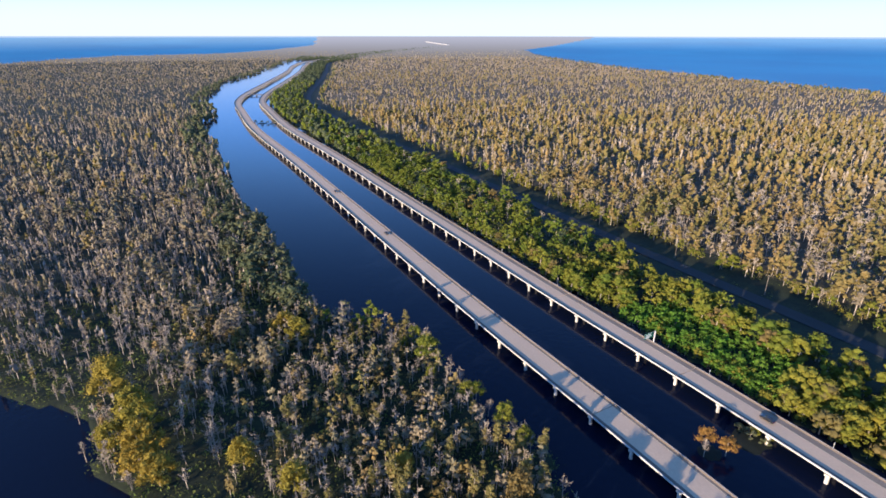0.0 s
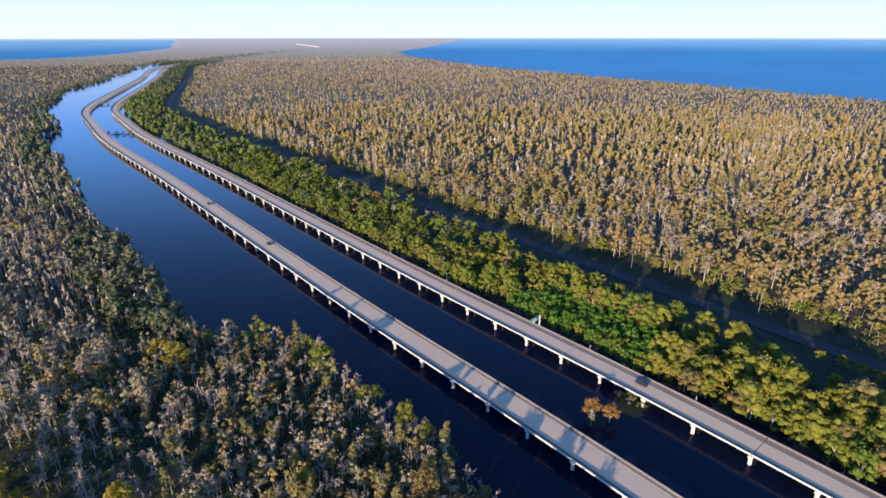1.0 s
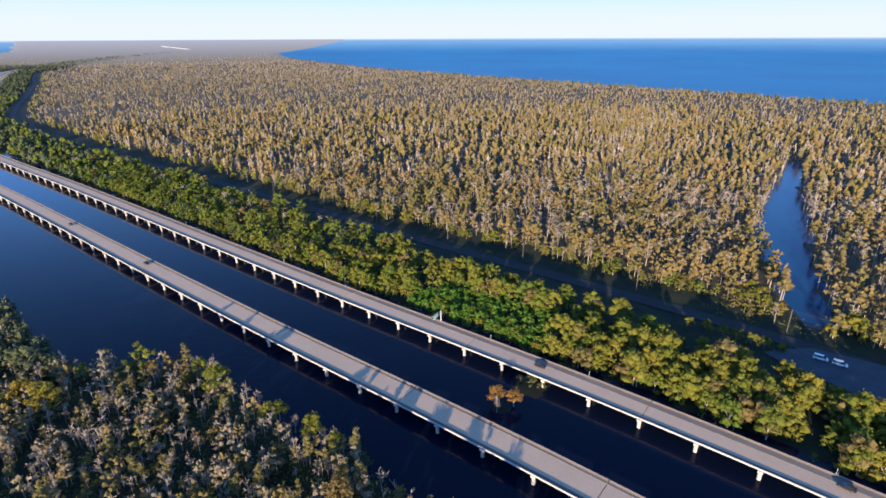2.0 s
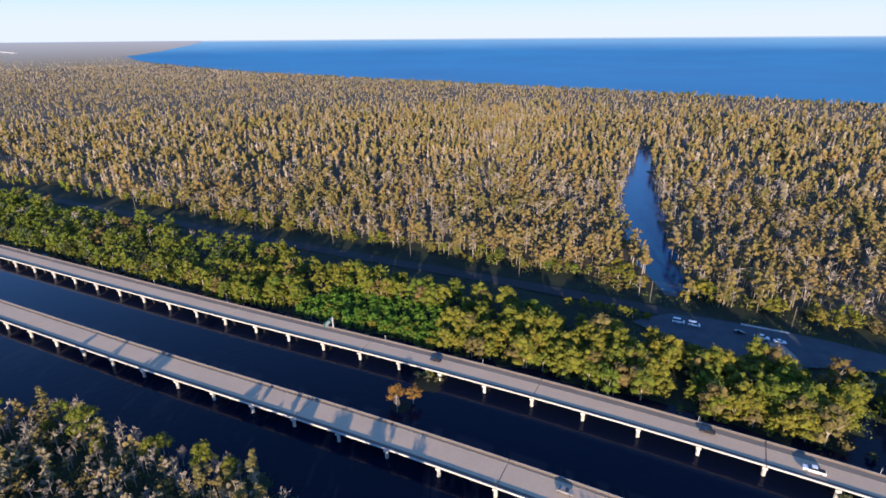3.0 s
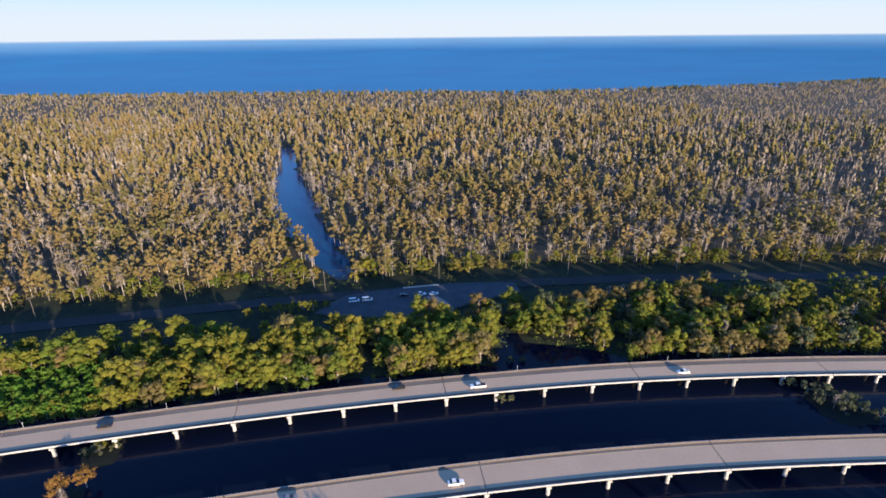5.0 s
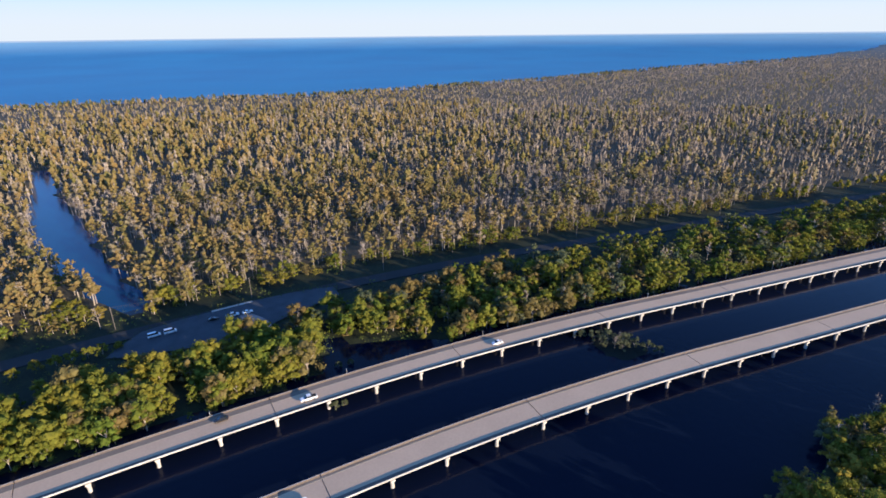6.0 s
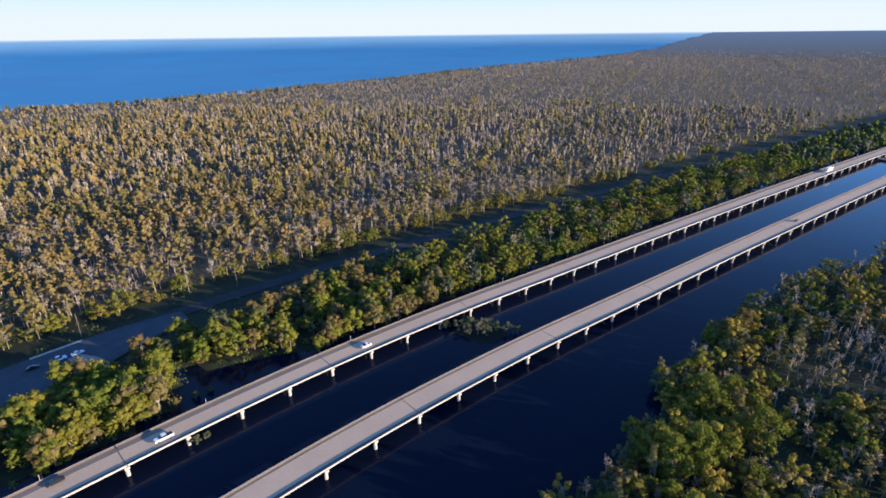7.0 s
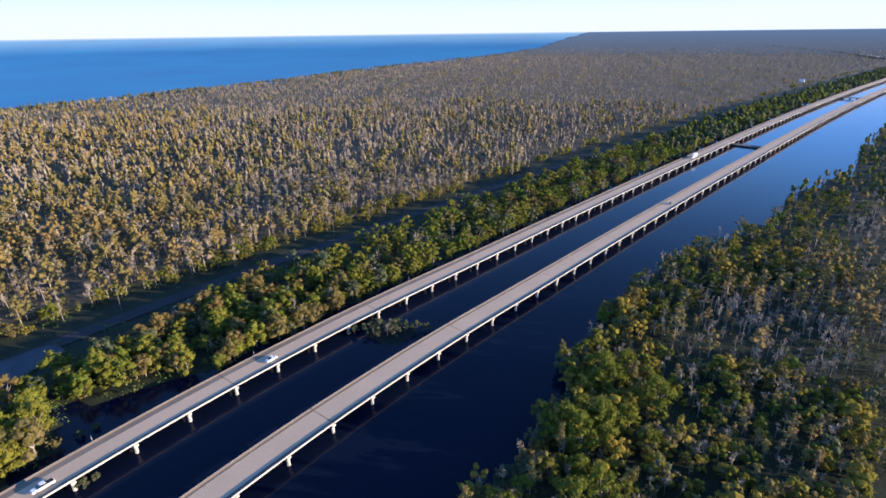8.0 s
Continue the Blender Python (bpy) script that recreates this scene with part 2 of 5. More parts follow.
def spline(pts, step, through_point=None):
    """Even points along a smooth curve through pts, with unit tangents; one of them as near as can be to through_point."""
    p = np.array(pts, float)
    p = np.vstack([2 * p[0] - p[1], p, 2 * p[-1] - p[-2]])
    out = []
    for a, b, c, d in zip(p, p[1:], p[2:], p[3:]):
        k = max(4, int(np.hypot(*(c - b)) / 4))
        lab, lbc, lcd = (max(np.hypot(*(v - u)), 1e-6) for u, v in ((a, b), (b, c), (c, d)))
        m1 = ((b - a) / lab + (c - b) / lbc) / 2 * lbc
        m2 = ((c - b) / lbc + (d - c) / lcd) / 2 * lbc
        t = np.linspace(0, 1, k, endpoint=False)[:, None]
        out.append((2 * t**3 - 3 * t**2 + 1) * b + (t**3 - 2 * t**2 + t) * m1 + (-2 * t**3 + 3 * t**2) * c + (t**3 - t**2) * m2)
    q = np.vstack(out + [p[-2:-1]])
    s = np.r_[0, np.cumsum(np.hypot(*np.diff(q, axis=0).T))]
    phase = 0.0
    if through_point is not None:
        phase = s[np.argmin(np.hypot(q[:, 0] - through_point[0], q[:, 1] - through_point[1]))] % step
    e = np.arange(phase, s[-1], step)
    xy = np.stack([np.interp(e, s, q[:, 0]), np.interp(e, s, q[:, 1])], -1)
    tan = np.gradient(xy, axis=0)
    return xy, tan / np.hypot(*tan.T)[:, None]


LINE_XY, LINE_T = spline(EAST_LINE, 8.0)
LINE_N = np.stack([-LINE_T[:, 1], LINE_T[:, 0]], -1)    # to the lake side


def beside(x, y):
    """Signed distance east of the centre line of the east carriageway, and the place along it."""
    x, y = np.ravel(x), np.ravel(y)
    off, at = np.empty(len(x)), np.empty(len(x), int)
    for a in range(0, len(x), 4000):
        dx, dy = x[a:a + 4000, None] - LINE_XY[:, 0], y[a:a + 4000, None] - LINE_XY[:, 1]
        k = np.argmin(dx * dx + dy * dy, 1)
        i = np.arange(len(k))
        off[a:a + 4000] = dx[i, k] * LINE_N[k, 0] + dy[i, k] * LINE_N[k, 1]
        at[a:a + 4000] = k
    return off, at


def inside(x, y, poly):
    x, y = np.ravel(x), np.ravel(y)
    c = np.zeros(len(x), bool)
    for (x1, y1), (x2, y2) in zip(poly, poly[1:] + poly[:1]):
        hit = (y1 > y) != (y2 > y)
        c ^= hit & (x < (x2 - x1) * (y - y1) / ((y2 - y1) if y2 != y1 else 1e-9) + x1)
    return c


CHANNEL_WEST = [(-9000, 3600), (-900, 3600)] + WEST_BANK + [(760, -2900), (-9000, -2900)]   # land west of the channel
LAKE_EAST = EAST_SHORE + [(9000, -3420), (9000, 9000), (1113, 9000)]
LAKE_WEST = WEST_SHORE + [(-1080, 9000), (-9000, 9000), (-9000, 500)]


def wobble(x, y, size, amount, seed=0):
    a = np.sin(x / size + 1.3 * seed) * np.cos(y / size * 1.13 + 2.1) + 0.6 * np.sin((x + y) / size * 2.3 + seed) + 0.4 * np.cos((x - 1.7 * y) / size * 4.1)
    return a * amount


def zones(x, y):
    """0 water, 1 west swamp, 2 tree belt by the viaduct, 3 road side, 4 east swamp."""
    x, y = np.ravel(x).astype(float), np.ravel(y).astype(float)
    wx, wy = x + wobble(x, y, 9, 2.2), y + wobble(y, x, 9, 2.2, 1)
    off, at = beside(x, y)
    z = np.full(len(x), 4)
    belt = off + wobble(x, y, 21, 4)
    z[belt < 107] = 3
    z[belt < np.interp(y, [-2000, -60, 25, 70, 130, 230, 600, 4000], [72, 72, 66, 48, 54, 66, 76, 78])] = 2
    z[(off + wobble(x, y, 8, 1.2) < 14) & (y < 2720 + 0.3 * (x + 600))] = 0
    z[inside(wx, wy, CHANNEL_WEST)] = 1
    z[(off < -60) & (y > 2900)] = 1
    lx, ly = x + wobble(x, y, 60, 9), y + wobble(y, x, 60, 9, 1)
    z[inside(lx, ly, LAKE_EAST) | inside(lx, ly, LAKE_WEST) | inside(wx, wy, CANAL) | inside(wx, wy, POND) | inside(x + 0.6 * (wx - x), y + 0.6 * (wy - y), INLET)] = 0
    return z


def mesh_object(name, verts, faces, mats, mat_idx=None, parent=None, tint=None, smooth=False):
    """A mesh from arrays; faces is an (n, 3) or (n, 4) array."""
    me = bpy.data.meshes.new(name)
    verts, faces = np.asarray(verts, np.float32), np.asarray(faces, np.int32)
    k = faces.shape[1]
    me.vertices.add(len(verts))
    me.vertices.foreach_set("co", verts.ravel())
    me.loops.add(faces.size)
    me.loops.foreach_set("vertex_index", faces.ravel())
    me.polygons.add(len(faces))
    me.polygons.foreach_set("loop_start", np.arange(0, faces.size, k, dtype=np.int32))
    me.polygons.foreach_set("loop_total", np.full(len(faces), k, np.int32))
    for m in mats:
        me.materials.append(m)
    if mat_idx is not None:
        me.polygons.foreach_set("material_index", np.asarray(mat_idx, np.int32))
    if tint is not None:
        me.attributes.new("tint", "FLOAT", "POINT").data.foreach_set("value", np.asarray(tint, np.float32))
    me.polygons.foreach_set("use_smooth", np.full(len(faces), smooth))
    me.update(calc_edges=True)
    ob = new(name, me)
    ob.parent = parent
    return ob


# ---- ground and water ----
def polar(rings, yaws):
    r, a = np.meshgrid(rings, np.radians(yaws), indexing="ij")
    x, y = (r * np.sin(a)).ravel(), (r * np.cos(a)).ravel()
    n, m = len(rings), len(yaws)
    i, j = np.meshgrid(np.arange(n - 1), np.arange(m - 1), indexing="ij")
    a0 = (i * m + j).ravel()
    return x, y, np.stack([a0, a0 + 1, a0 + m + 1, a0 + m], 1)[:, ::-1]


seen = np.linspace(-50, 172, 250)
gx, gy, gf = polar(np.r_[0.02, np.geomspace(22, R_EDGE, 160)], np.r_[seen, np.linspace(180, 310, 30)])
gzone = zones(gx, gy)
gz = np.where(gzone == 0, -1.6, 0.5) + rise(gx, gy)
gz += np.where(gzone > 0, wobble(gx, gy, 13, 0.12), 0)
far_off = np.hypot(gx, gy)[gf].mean(1) > 2900
ground = mesh_object("ground", np.stack([gx, gy, gz], 1), gf[~far_off], [FLOOR, LITTER], np.where((gzone[gf[~far_off, 0]] == 4) & (beside(gx, gy)[0][gf[~far_off, 0]] > 128), 1, 0), smooth=True)
tagged(ground, "dark wet swamp floor with low green growth", "ground", kind="structure")
bx, by, bf = polar(np.geomspace(2840, R_EDGE, 80), np.linspace(-50, 172, 700))
bzone = zones(bx, by)
bz = np.where(bzone > 0, 6.5 * np.clip((np.hypot(bx, by) - 2840) / 150, 0.05, 1), -1.6) + rise(bx, by)
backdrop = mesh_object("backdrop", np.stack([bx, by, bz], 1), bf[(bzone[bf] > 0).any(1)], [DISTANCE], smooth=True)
tagged(backdrop, "hazy far marsh and woods reaching the horizon", "distant land", kind="structure")

wx_, wy_, wf = polar(np.r_[0.02, np.geomspace(15, R_EDGE, 90)], np.linspace(-50, 310, 181))
wz = rise(wx_, wy_)
fx, fy = wx_[wf].mean(1), wy_[wf].mean(1)
foff, _ = beside(fx, fy)
is_lake = (foff > 600) | ((fy > 2900) & (foff > 150)) | ((fx < -850) & (fy > 1300))
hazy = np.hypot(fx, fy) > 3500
in_swamp = (foff > 120) & (fx > 150) & (fy > 60) & (fy < 500) & (fx < 700) & ~is_lake
channel = mesh_object("water", np.stack([wx_, wy_, wz], 1), wf[~is_lake & ~in_swamp], [WATER], smooth=True)
canal = mesh_object("canal_water", np.stack([wx_, wy_, wz], 1), wf[in_swamp], [CANAL_BLUE], smooth=True)
tagged(canal, "blue water of a straight canal through the cypress swamp", "water", kind="structure")
tagged(channel, "dark blue still canal water under the viaducts", "water", kind="structure")
lake = mesh_object("lake_water", np.stack([wx_, wy_, wz], 1), wf[is_lake & ~hazy], [LAKE], smooth=True)
tagged(lake, "open blue lake water", "lake", kind="structure")
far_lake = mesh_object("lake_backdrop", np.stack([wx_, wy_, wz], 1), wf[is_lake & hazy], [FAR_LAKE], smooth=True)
tagged(far_lake, "far blue lake water paling towards the horizon", "lake", kind="structure")


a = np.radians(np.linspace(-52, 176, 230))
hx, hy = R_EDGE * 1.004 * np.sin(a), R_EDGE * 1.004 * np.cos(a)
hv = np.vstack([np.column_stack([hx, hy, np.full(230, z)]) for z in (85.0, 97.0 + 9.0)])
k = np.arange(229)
tagged(mesh_object("horizon_backdrop", hv, np.stack([k, k + 1, k + 231, k + 230], 1), [HORIZON]), "pale glowing band standing in for haze along the horizon", "horizon", kind="structure")


# ---- viaducts ----
SPAN = 18.05
EAST_JOINT, WEST_JOINT = (156.6, 43.6), (118.9, 22.4)


def part(name, verts, faces, mat, parent, label="", tint=None, second=None, idx=None):
    ob = mesh_object(name, verts, faces, [mat] + ([second] if second else []), idx, parent=parent, tint=tint)
    if label:
        ob["label"] = label
    return ob


def sweep(profile, xy, normal, z):
    """A closed profile of (across, up) carried along points xy; returns quads, with the ends closed by fans of quads."""
    k = len(profile)
    pr = np.array(profile, float)
    v = np.concatenate([np.column_stack([p[0] + pr[:, 0] * n[0], p[1] + pr[:, 0] * n[1], zz + pr[:, 1]]) for p, n, zz in zip(xy, normal, z)])
    f = []
    for i in range(len(xy) - 1):
        for j in range(k):
            a, b = i * k + j, i * k + (j + 1) % k
            f.append((a, b, b + k, a + k))
    for base in (0, (len(xy) - 1) * k):
        for j in range(1, k - 2, 2):
            q = [base, base + j, base + j + 1, base + j + 2]
            f.append(q[::-1] if base == 0 else q)
    return v, np.array(f)


def box(x0, x1, y0, y1, z0, z1):
    v = np.array([(x, y, z) for x in (x0, x1) for y in (y0, y1) for z in (z0, z1)], float)
    return v, np.array([(0, 1, 3, 2), (4, 6, 7, 5), (0, 4, 5, 1), (2, 3, 7, 6), (0, 2, 6, 4), (1, 5, 7, 3)])


def octagon(x, y, r, z0, z1):
    """An eight-sided upright prism of quads."""
    a = np.arange(8) * np.pi / 4 + np.pi / 8
    ring = np.column_stack([x + r * np.cos(a), y + r * np.sin(a)])
    v = np.vstack([np.column_stack([ring, np.full(8, z0)]), np.column_stack([ring, np.full(8, z1)])])
    f = [(i, (i + 1) % 8, 8 + (i + 1) % 8, 8 + i) for i in range(8)] + [(8, 9, 10, 15), (10, 11, 14, 15), (11, 12, 13, 14)]
    return v, np.array(f)


def joined(pieces):
    vs, fs, n = [], [], 0
    for v, f in pieces:
        vs.append(v)
        fs.append(f + n)
        n += len(v)
    return np.concatenate(vs), np.concatenate(fs)


def turned(v, xy, tan, z=0.0):
    """A piece built along +y at the origin, set at xy with +y along tan."""
    x = v[:, 0] * tan[1] + v[:, 1] * tan[0]
    y = -v[:, 0] * tan[0] + v[:, 1] * tan[1]
    return np.column_stack([x + xy[0], y + xy[1], v[:, 2] + z])


DECK_Z = 4.0
SLAB = [(-4.9, -0.52), (4.9, -0.52), (5.78, -0.12), (5.78, -0.02), (-5.78, -0.02), (-5.78, -0.12)]
BARRIER = [(0.0, -0.02), (0.0, 0.56), (-0.2, 0.56), (-0.28, 0.26), (-0.42, 0.06), (-0.42, 0.0)]


def viaduct(shift, brown, label, bent_at):
    """One carriageway: slab spans, barriers, shoulders and bents with caps and columns; a joint at every fourth bent from bent_at."""
    top = tagged(new("viaduct"), label, "bridge")
    line = LINE_XY + LINE_N * shift
    fine, ft = spline(line[::3].tolist(), SPAN / 3, bent_at)
    nrm = np.stack([-ft[:, 1], ft[:, 0]], -1)
    near = int(np.argmin(np.hypot(fine[:, 0] - bent_at[0], fine[:, 1] - bent_at[1])))
    first = near % 3
    far = {"slab": [], "barrier": [], "pier": [], "shoulder": []}
    for a in range(first, len(fine) - 4, 3):
        idx = np.arange(a, a + 4)
        xy, n, zz = fine[idx], nrm[idx], DECK_Z + rise(fine[idx, 0], fine[idx, 1])
        close = abs(a - near) < 3 * 34
        ends = xy.copy()
        d0, d1 = xy[1] - xy[0], xy[3] - xy[2]
        step = (a - near) // 3
        joint = step % 4 == 0
        ends[0] += d0 / np.hypot(*d0) * (0.30 if joint else 0.0)
        slab = sweep(SLAB, ends, n, zz)
        # dark colour on slab edges and undersides stands in for shade below the parapet
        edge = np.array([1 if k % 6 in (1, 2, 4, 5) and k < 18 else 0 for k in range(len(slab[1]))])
        left = sweep([(x - 5.5, z) for x, z in [(-0.44, -0.02), (-0.44, 0.56), (-0.24, 0.56), (-0.16, 0.26), (0.0, 0.06), (0.0, -0.01)]], ends, n, zz)
        right = sweep([(x + 5.94, z) for x, z in BARRIER][::-1], ends, n, zz)
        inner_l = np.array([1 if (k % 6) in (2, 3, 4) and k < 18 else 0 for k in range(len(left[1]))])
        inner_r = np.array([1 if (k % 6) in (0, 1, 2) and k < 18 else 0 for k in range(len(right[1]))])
        sh = sweep([(5.5 - brown, -0.01), (5.5, -0.01), (5.5, 0.006), (5.5 - brown, 0.006)], ends, n, zz)
        # gutter dirt darkened to stand in for the deep shadow cast by the parapet
        gutter_shade = sweep([(-5.5, -0.01), (-5.5 + 1.5, -0.01), (-5.5 + 1.5, 0.005), (-5.5, 0.005)], ends, n, zz)
        t0 = ft[a]
        z0 = DECK_Z + rise(*xy[0]) - 0.52
        cap = box(-5.75, 5.75, -0.7, 0.7, -0.75, 0.0)
        piles = [octagon(c, 0.0, 0.58, -7.5, -0.74) for c in (-4.9, 0.0, 4.9)]
        if close:
            part("deck_slab", *slab, DECK, top, second=STAIN_SHADE, idx=edge)
            part("barrier", *left, CONCRETE, top, "pale concrete parapet", second=STAIN_SHADE, idx=inner_l)
            part("barrier", *right, CONCRETE, top, "pale concrete parapet", second=STAIN_SHADE, idx=inner_r)
            part("shoulder", *sh, SHOULDER, top, "brown stained shoulder")
            part("gutter_shade", *gutter_shade, STAIN_SHADE, top, "dark dirt-stained gutter")
            bent = new("pier")
            bent.parent = top
            ob = part("pier_cap", turned(cap[0], xy[0], -t0, z0), cap[1], PILE, bent)
            for p in piles:
                part("column", turned(p[0], xy[0], -t0, z0), p[1], PILE, bent)
        else:
            far["slab"].append(slab)
            far["barrier"] += [left, right]
            far["shoulder"] += [sh, gutter_shade]
            for p in [cap] + piles:
                far["pier"].append((turned(p[0], xy[0], -t0, z0), p[1]))
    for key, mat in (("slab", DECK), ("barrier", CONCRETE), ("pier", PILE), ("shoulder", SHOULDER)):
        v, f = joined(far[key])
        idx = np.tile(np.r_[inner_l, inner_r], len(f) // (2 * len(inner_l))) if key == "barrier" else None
        tagged(part("distant_" + key, v, f, mat, top, second=STAIN_SHADE if key == "barrier" else None, idx=idx), kind="stuff")
    # edge line along the shoulder
    z = DECK_Z + rise(fine[:, 0], fine[:, 1])
    part("edge_line", *sweep([(5.35 - brown, 0.004), (5.5 - brown, 0.004), (5.5 - brown, 0.012), (5.35 - brown, 0.012)], fine, nrm, z), LINE, top, "worn yellowish edge line")
    return top


viaduct(0.0, 2.6, "long pale concrete highway viaduct on short columns above the water", EAST_JOINT)
viaduct(-GAP, 1.0, "parallel pale concrete highway viaduct on short columns, tree shadows across it", WEST_JOINT)

# ---- road beside the belt ----
rx, rt = spline(EAST_LINE, 12.0)
rn = np.stack([-rt[:, 1], rt[:, 0]], -1)
rc = rx + rn * 88
rz = 0.62 + rise(rc[:, 0], rc[:, 1])
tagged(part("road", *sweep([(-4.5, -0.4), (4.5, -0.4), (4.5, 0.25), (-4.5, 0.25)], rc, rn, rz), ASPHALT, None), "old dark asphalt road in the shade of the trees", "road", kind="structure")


# ---- trees ----
def rnd(*size):
    return np.random.random(size)


def tube(p0, p1, r0, r1, sides=4):
    """A tapered limb as triangles."""
    p0, p1 = np.array(p0, float), np.array(p1, float)
    d = (p1 - p0) / max(np.linalg.norm(p1 - p0), 1e-6)
    u = np.cross(d, (0.3, 0.9, 0.2))
    u /= np.linalg.norm(u)
    w = np.cross(d, u)
    a = np.arange(sides) * 2 * np.pi / sides
    ring = np.cos(a)[:, None] * u + np.sin(a)[:, None] * w
    v = np.vstack([p0 + ring * r0, p1 + ring * r1])
    f = []
    for i in range(sides):
        j = (i + 1) % sides
        f += [(i, j, sides + j), (i, sides + j, sides + i)]
    return v, np.array(f)


def shards(centres, size, stretch=1.0):
    """One triangle at each centre."""
    n = len(centres)
    v = np.random.normal(size=(n, 3, 3)) * (1, 1, stretch)
    v /= np.linalg.norm(v, axis=2)[:, :, None] + 0.2
    v = centres[:, None] + v * np.reshape(size, (-1, 1, 1)) * (0.5 + 0.7 * rnd(n, 1, 1))
    return v.reshape(-1, 3), np.arange(n * 3).reshape(-1, 3)


def twigs(centres, length, width):
    """A thin upswept twig, one slim triangle, at each centre."""
    n = len(centres)
    d = np.random.normal(size=(n, 3)) * (1, 1, 0.8) + (0, 0, 0.7)
    d /= np.linalg.norm(d, axis=1)[:, None]
    w = np.cross(d, np.random.normal(size=(n, 3)))
    w *= width / np.linalg.norm(w, axis=1)[:, None]
    tip = centres + d * (length * (0.5 + 0.8 * rnd(n)))[:, None]
    return np.stack([centres - w, centres + w, tip], 1).reshape(-1, 3), np.arange(n * 3).reshape(-1, 3)


def bare_tree(h, leaves, size, limbs=6, sides=4):
    """A bare pale cypress with upswept limbs, grey twigs and hanging moss."""
    lean = np.random.normal(size=2) * 0.05 * h
    wood = [tube((0, 0, -0.8), (lean[0] * .5, lean[1] * .5, h * 0.5), 0.011 * h + 0.06, 0.007 * h + .04, sides), tube((lean[0] * .5, lean[1] * .5, h * 0.5), (*lean, h), 0.007 * h + .04, 0.03, 3)]
    c = []
    for i in range(limbs):
        z = h * (0.30 + 0.55 * (i + rnd()) / limbs)
        a = i * 2.4 + rnd() * 1.5
        reach = h * 0.14 * (0.5 + 0.9 * rnd()) * (1.35 - z / h) + 0.25
        b0 = np.array((lean[0] * z / h, lean[1] * z / h, z))
        p = b0 + (math.cos(a) * reach, math.sin(a) * reach, reach * 1.2)
        wood.append(tube(b0, p, 0.08, 0.025, 3))
        k = max(1, leaves // limbs)
        t = 0.3 + 0.85 * rnd(k, 1)
        c.append(b0 + (p - b0) * t + np.random.normal(size=(k, 3)) * (0.35, 0.35, 0.5))
    return joined(wood), np.concatenate(c), size


ICO_V = np.array([(0, 0, 1)] + [(0.894 * math.cos(a), 0.894 * math.sin(a), 0.447) for a in np.arange(5) * 1.2566] +
                 [(0.894 * math.cos(a), 0.894 * math.sin(a), -0.447) for a in np.arange(5) * 1.2566 + 0.6283] + [(0, 0, -1)])
ICO_F = np.array([(0, 1 + i, 1 + (i + 1) % 5) for i in range(5)] + [(1 + i, 6 + i, 1 + (i + 1) % 5) for i in range(5)] +
                 [(1 + (i + 1) % 5, 6 + i, 6 + (i + 1) % 5) for i in range(5)] + [(6 + i, 11, 6 + (i + 1) % 5) for i in range(5)])


def shingled(p, d, size, loose=0.5):
    """Leaf sprays, one triangle each, lying about the clump at p in the directions d (with length) and facing roughly outwards."""
    n = len(d)
    o = d / np.linalg.norm(d, axis=1)[:, None] + np.random.normal(size=(n, 3)) * loose
    o /= np.linalg.norm(o, axis=1)[:, None]
    u = np.cross(o, np.random.normal(size=(n, 3)))
    u /= np.linalg.norm(u, axis=1)[:, None]
    w = np.cross(o, u)
    s = (size * (0.6 + 0.8 * rnd(n)))[:, None]
    c = p + d
    v = np.stack([c + u * s, c - u * s * 0.5 + w * s * 0.8, c - u * s * 0.5 - w * s * 0.8], 1)
    return v.reshape(-1, 3), np.arange(n * 3).reshape(-1, 3)


OCTA_V = np.array([(1, 0, 0), (0, 1, 0), (-1, 0, 0), (0, -1, 0), (0, 0, 1), (0, 0, -1)], float)
OCTA_F = np.array([(0, 1, 4), (1, 2, 4), (2, 3, 4), (3, 0, 4), (1, 0, 5), (2, 1, 5), (3, 2, 5), (0, 3, 5)])


def lump(p, r, tall, fine=False, rough=0.3, tent=False):
    """A rough-skinned knot of foliage about p: a dented, turned octahedron or icosahedron, tall times as high as wide; a far one is open below."""
    v, f = (ICO_V, ICO_F) if fine else (OCTA_V, OCTA_F)
    a = rnd() * 6.283
    c, d = math.cos(a), math.sin(a)
    v = v * (1 - rough + 2 * rough * rnd(len(v), 1)) * (r, r, r * tall)
    if tent:
        v, f = v[:5] - (v[:5, 2:] < 0.5 * r * tall) * (0, 0, 0.6 * r * tall), f[:4]
    return np.column_stack([v[:, 0] * c - v[:, 1] * d, v[:, 0] * d + v[:, 1] * c, v[:, 2]]) + p, f


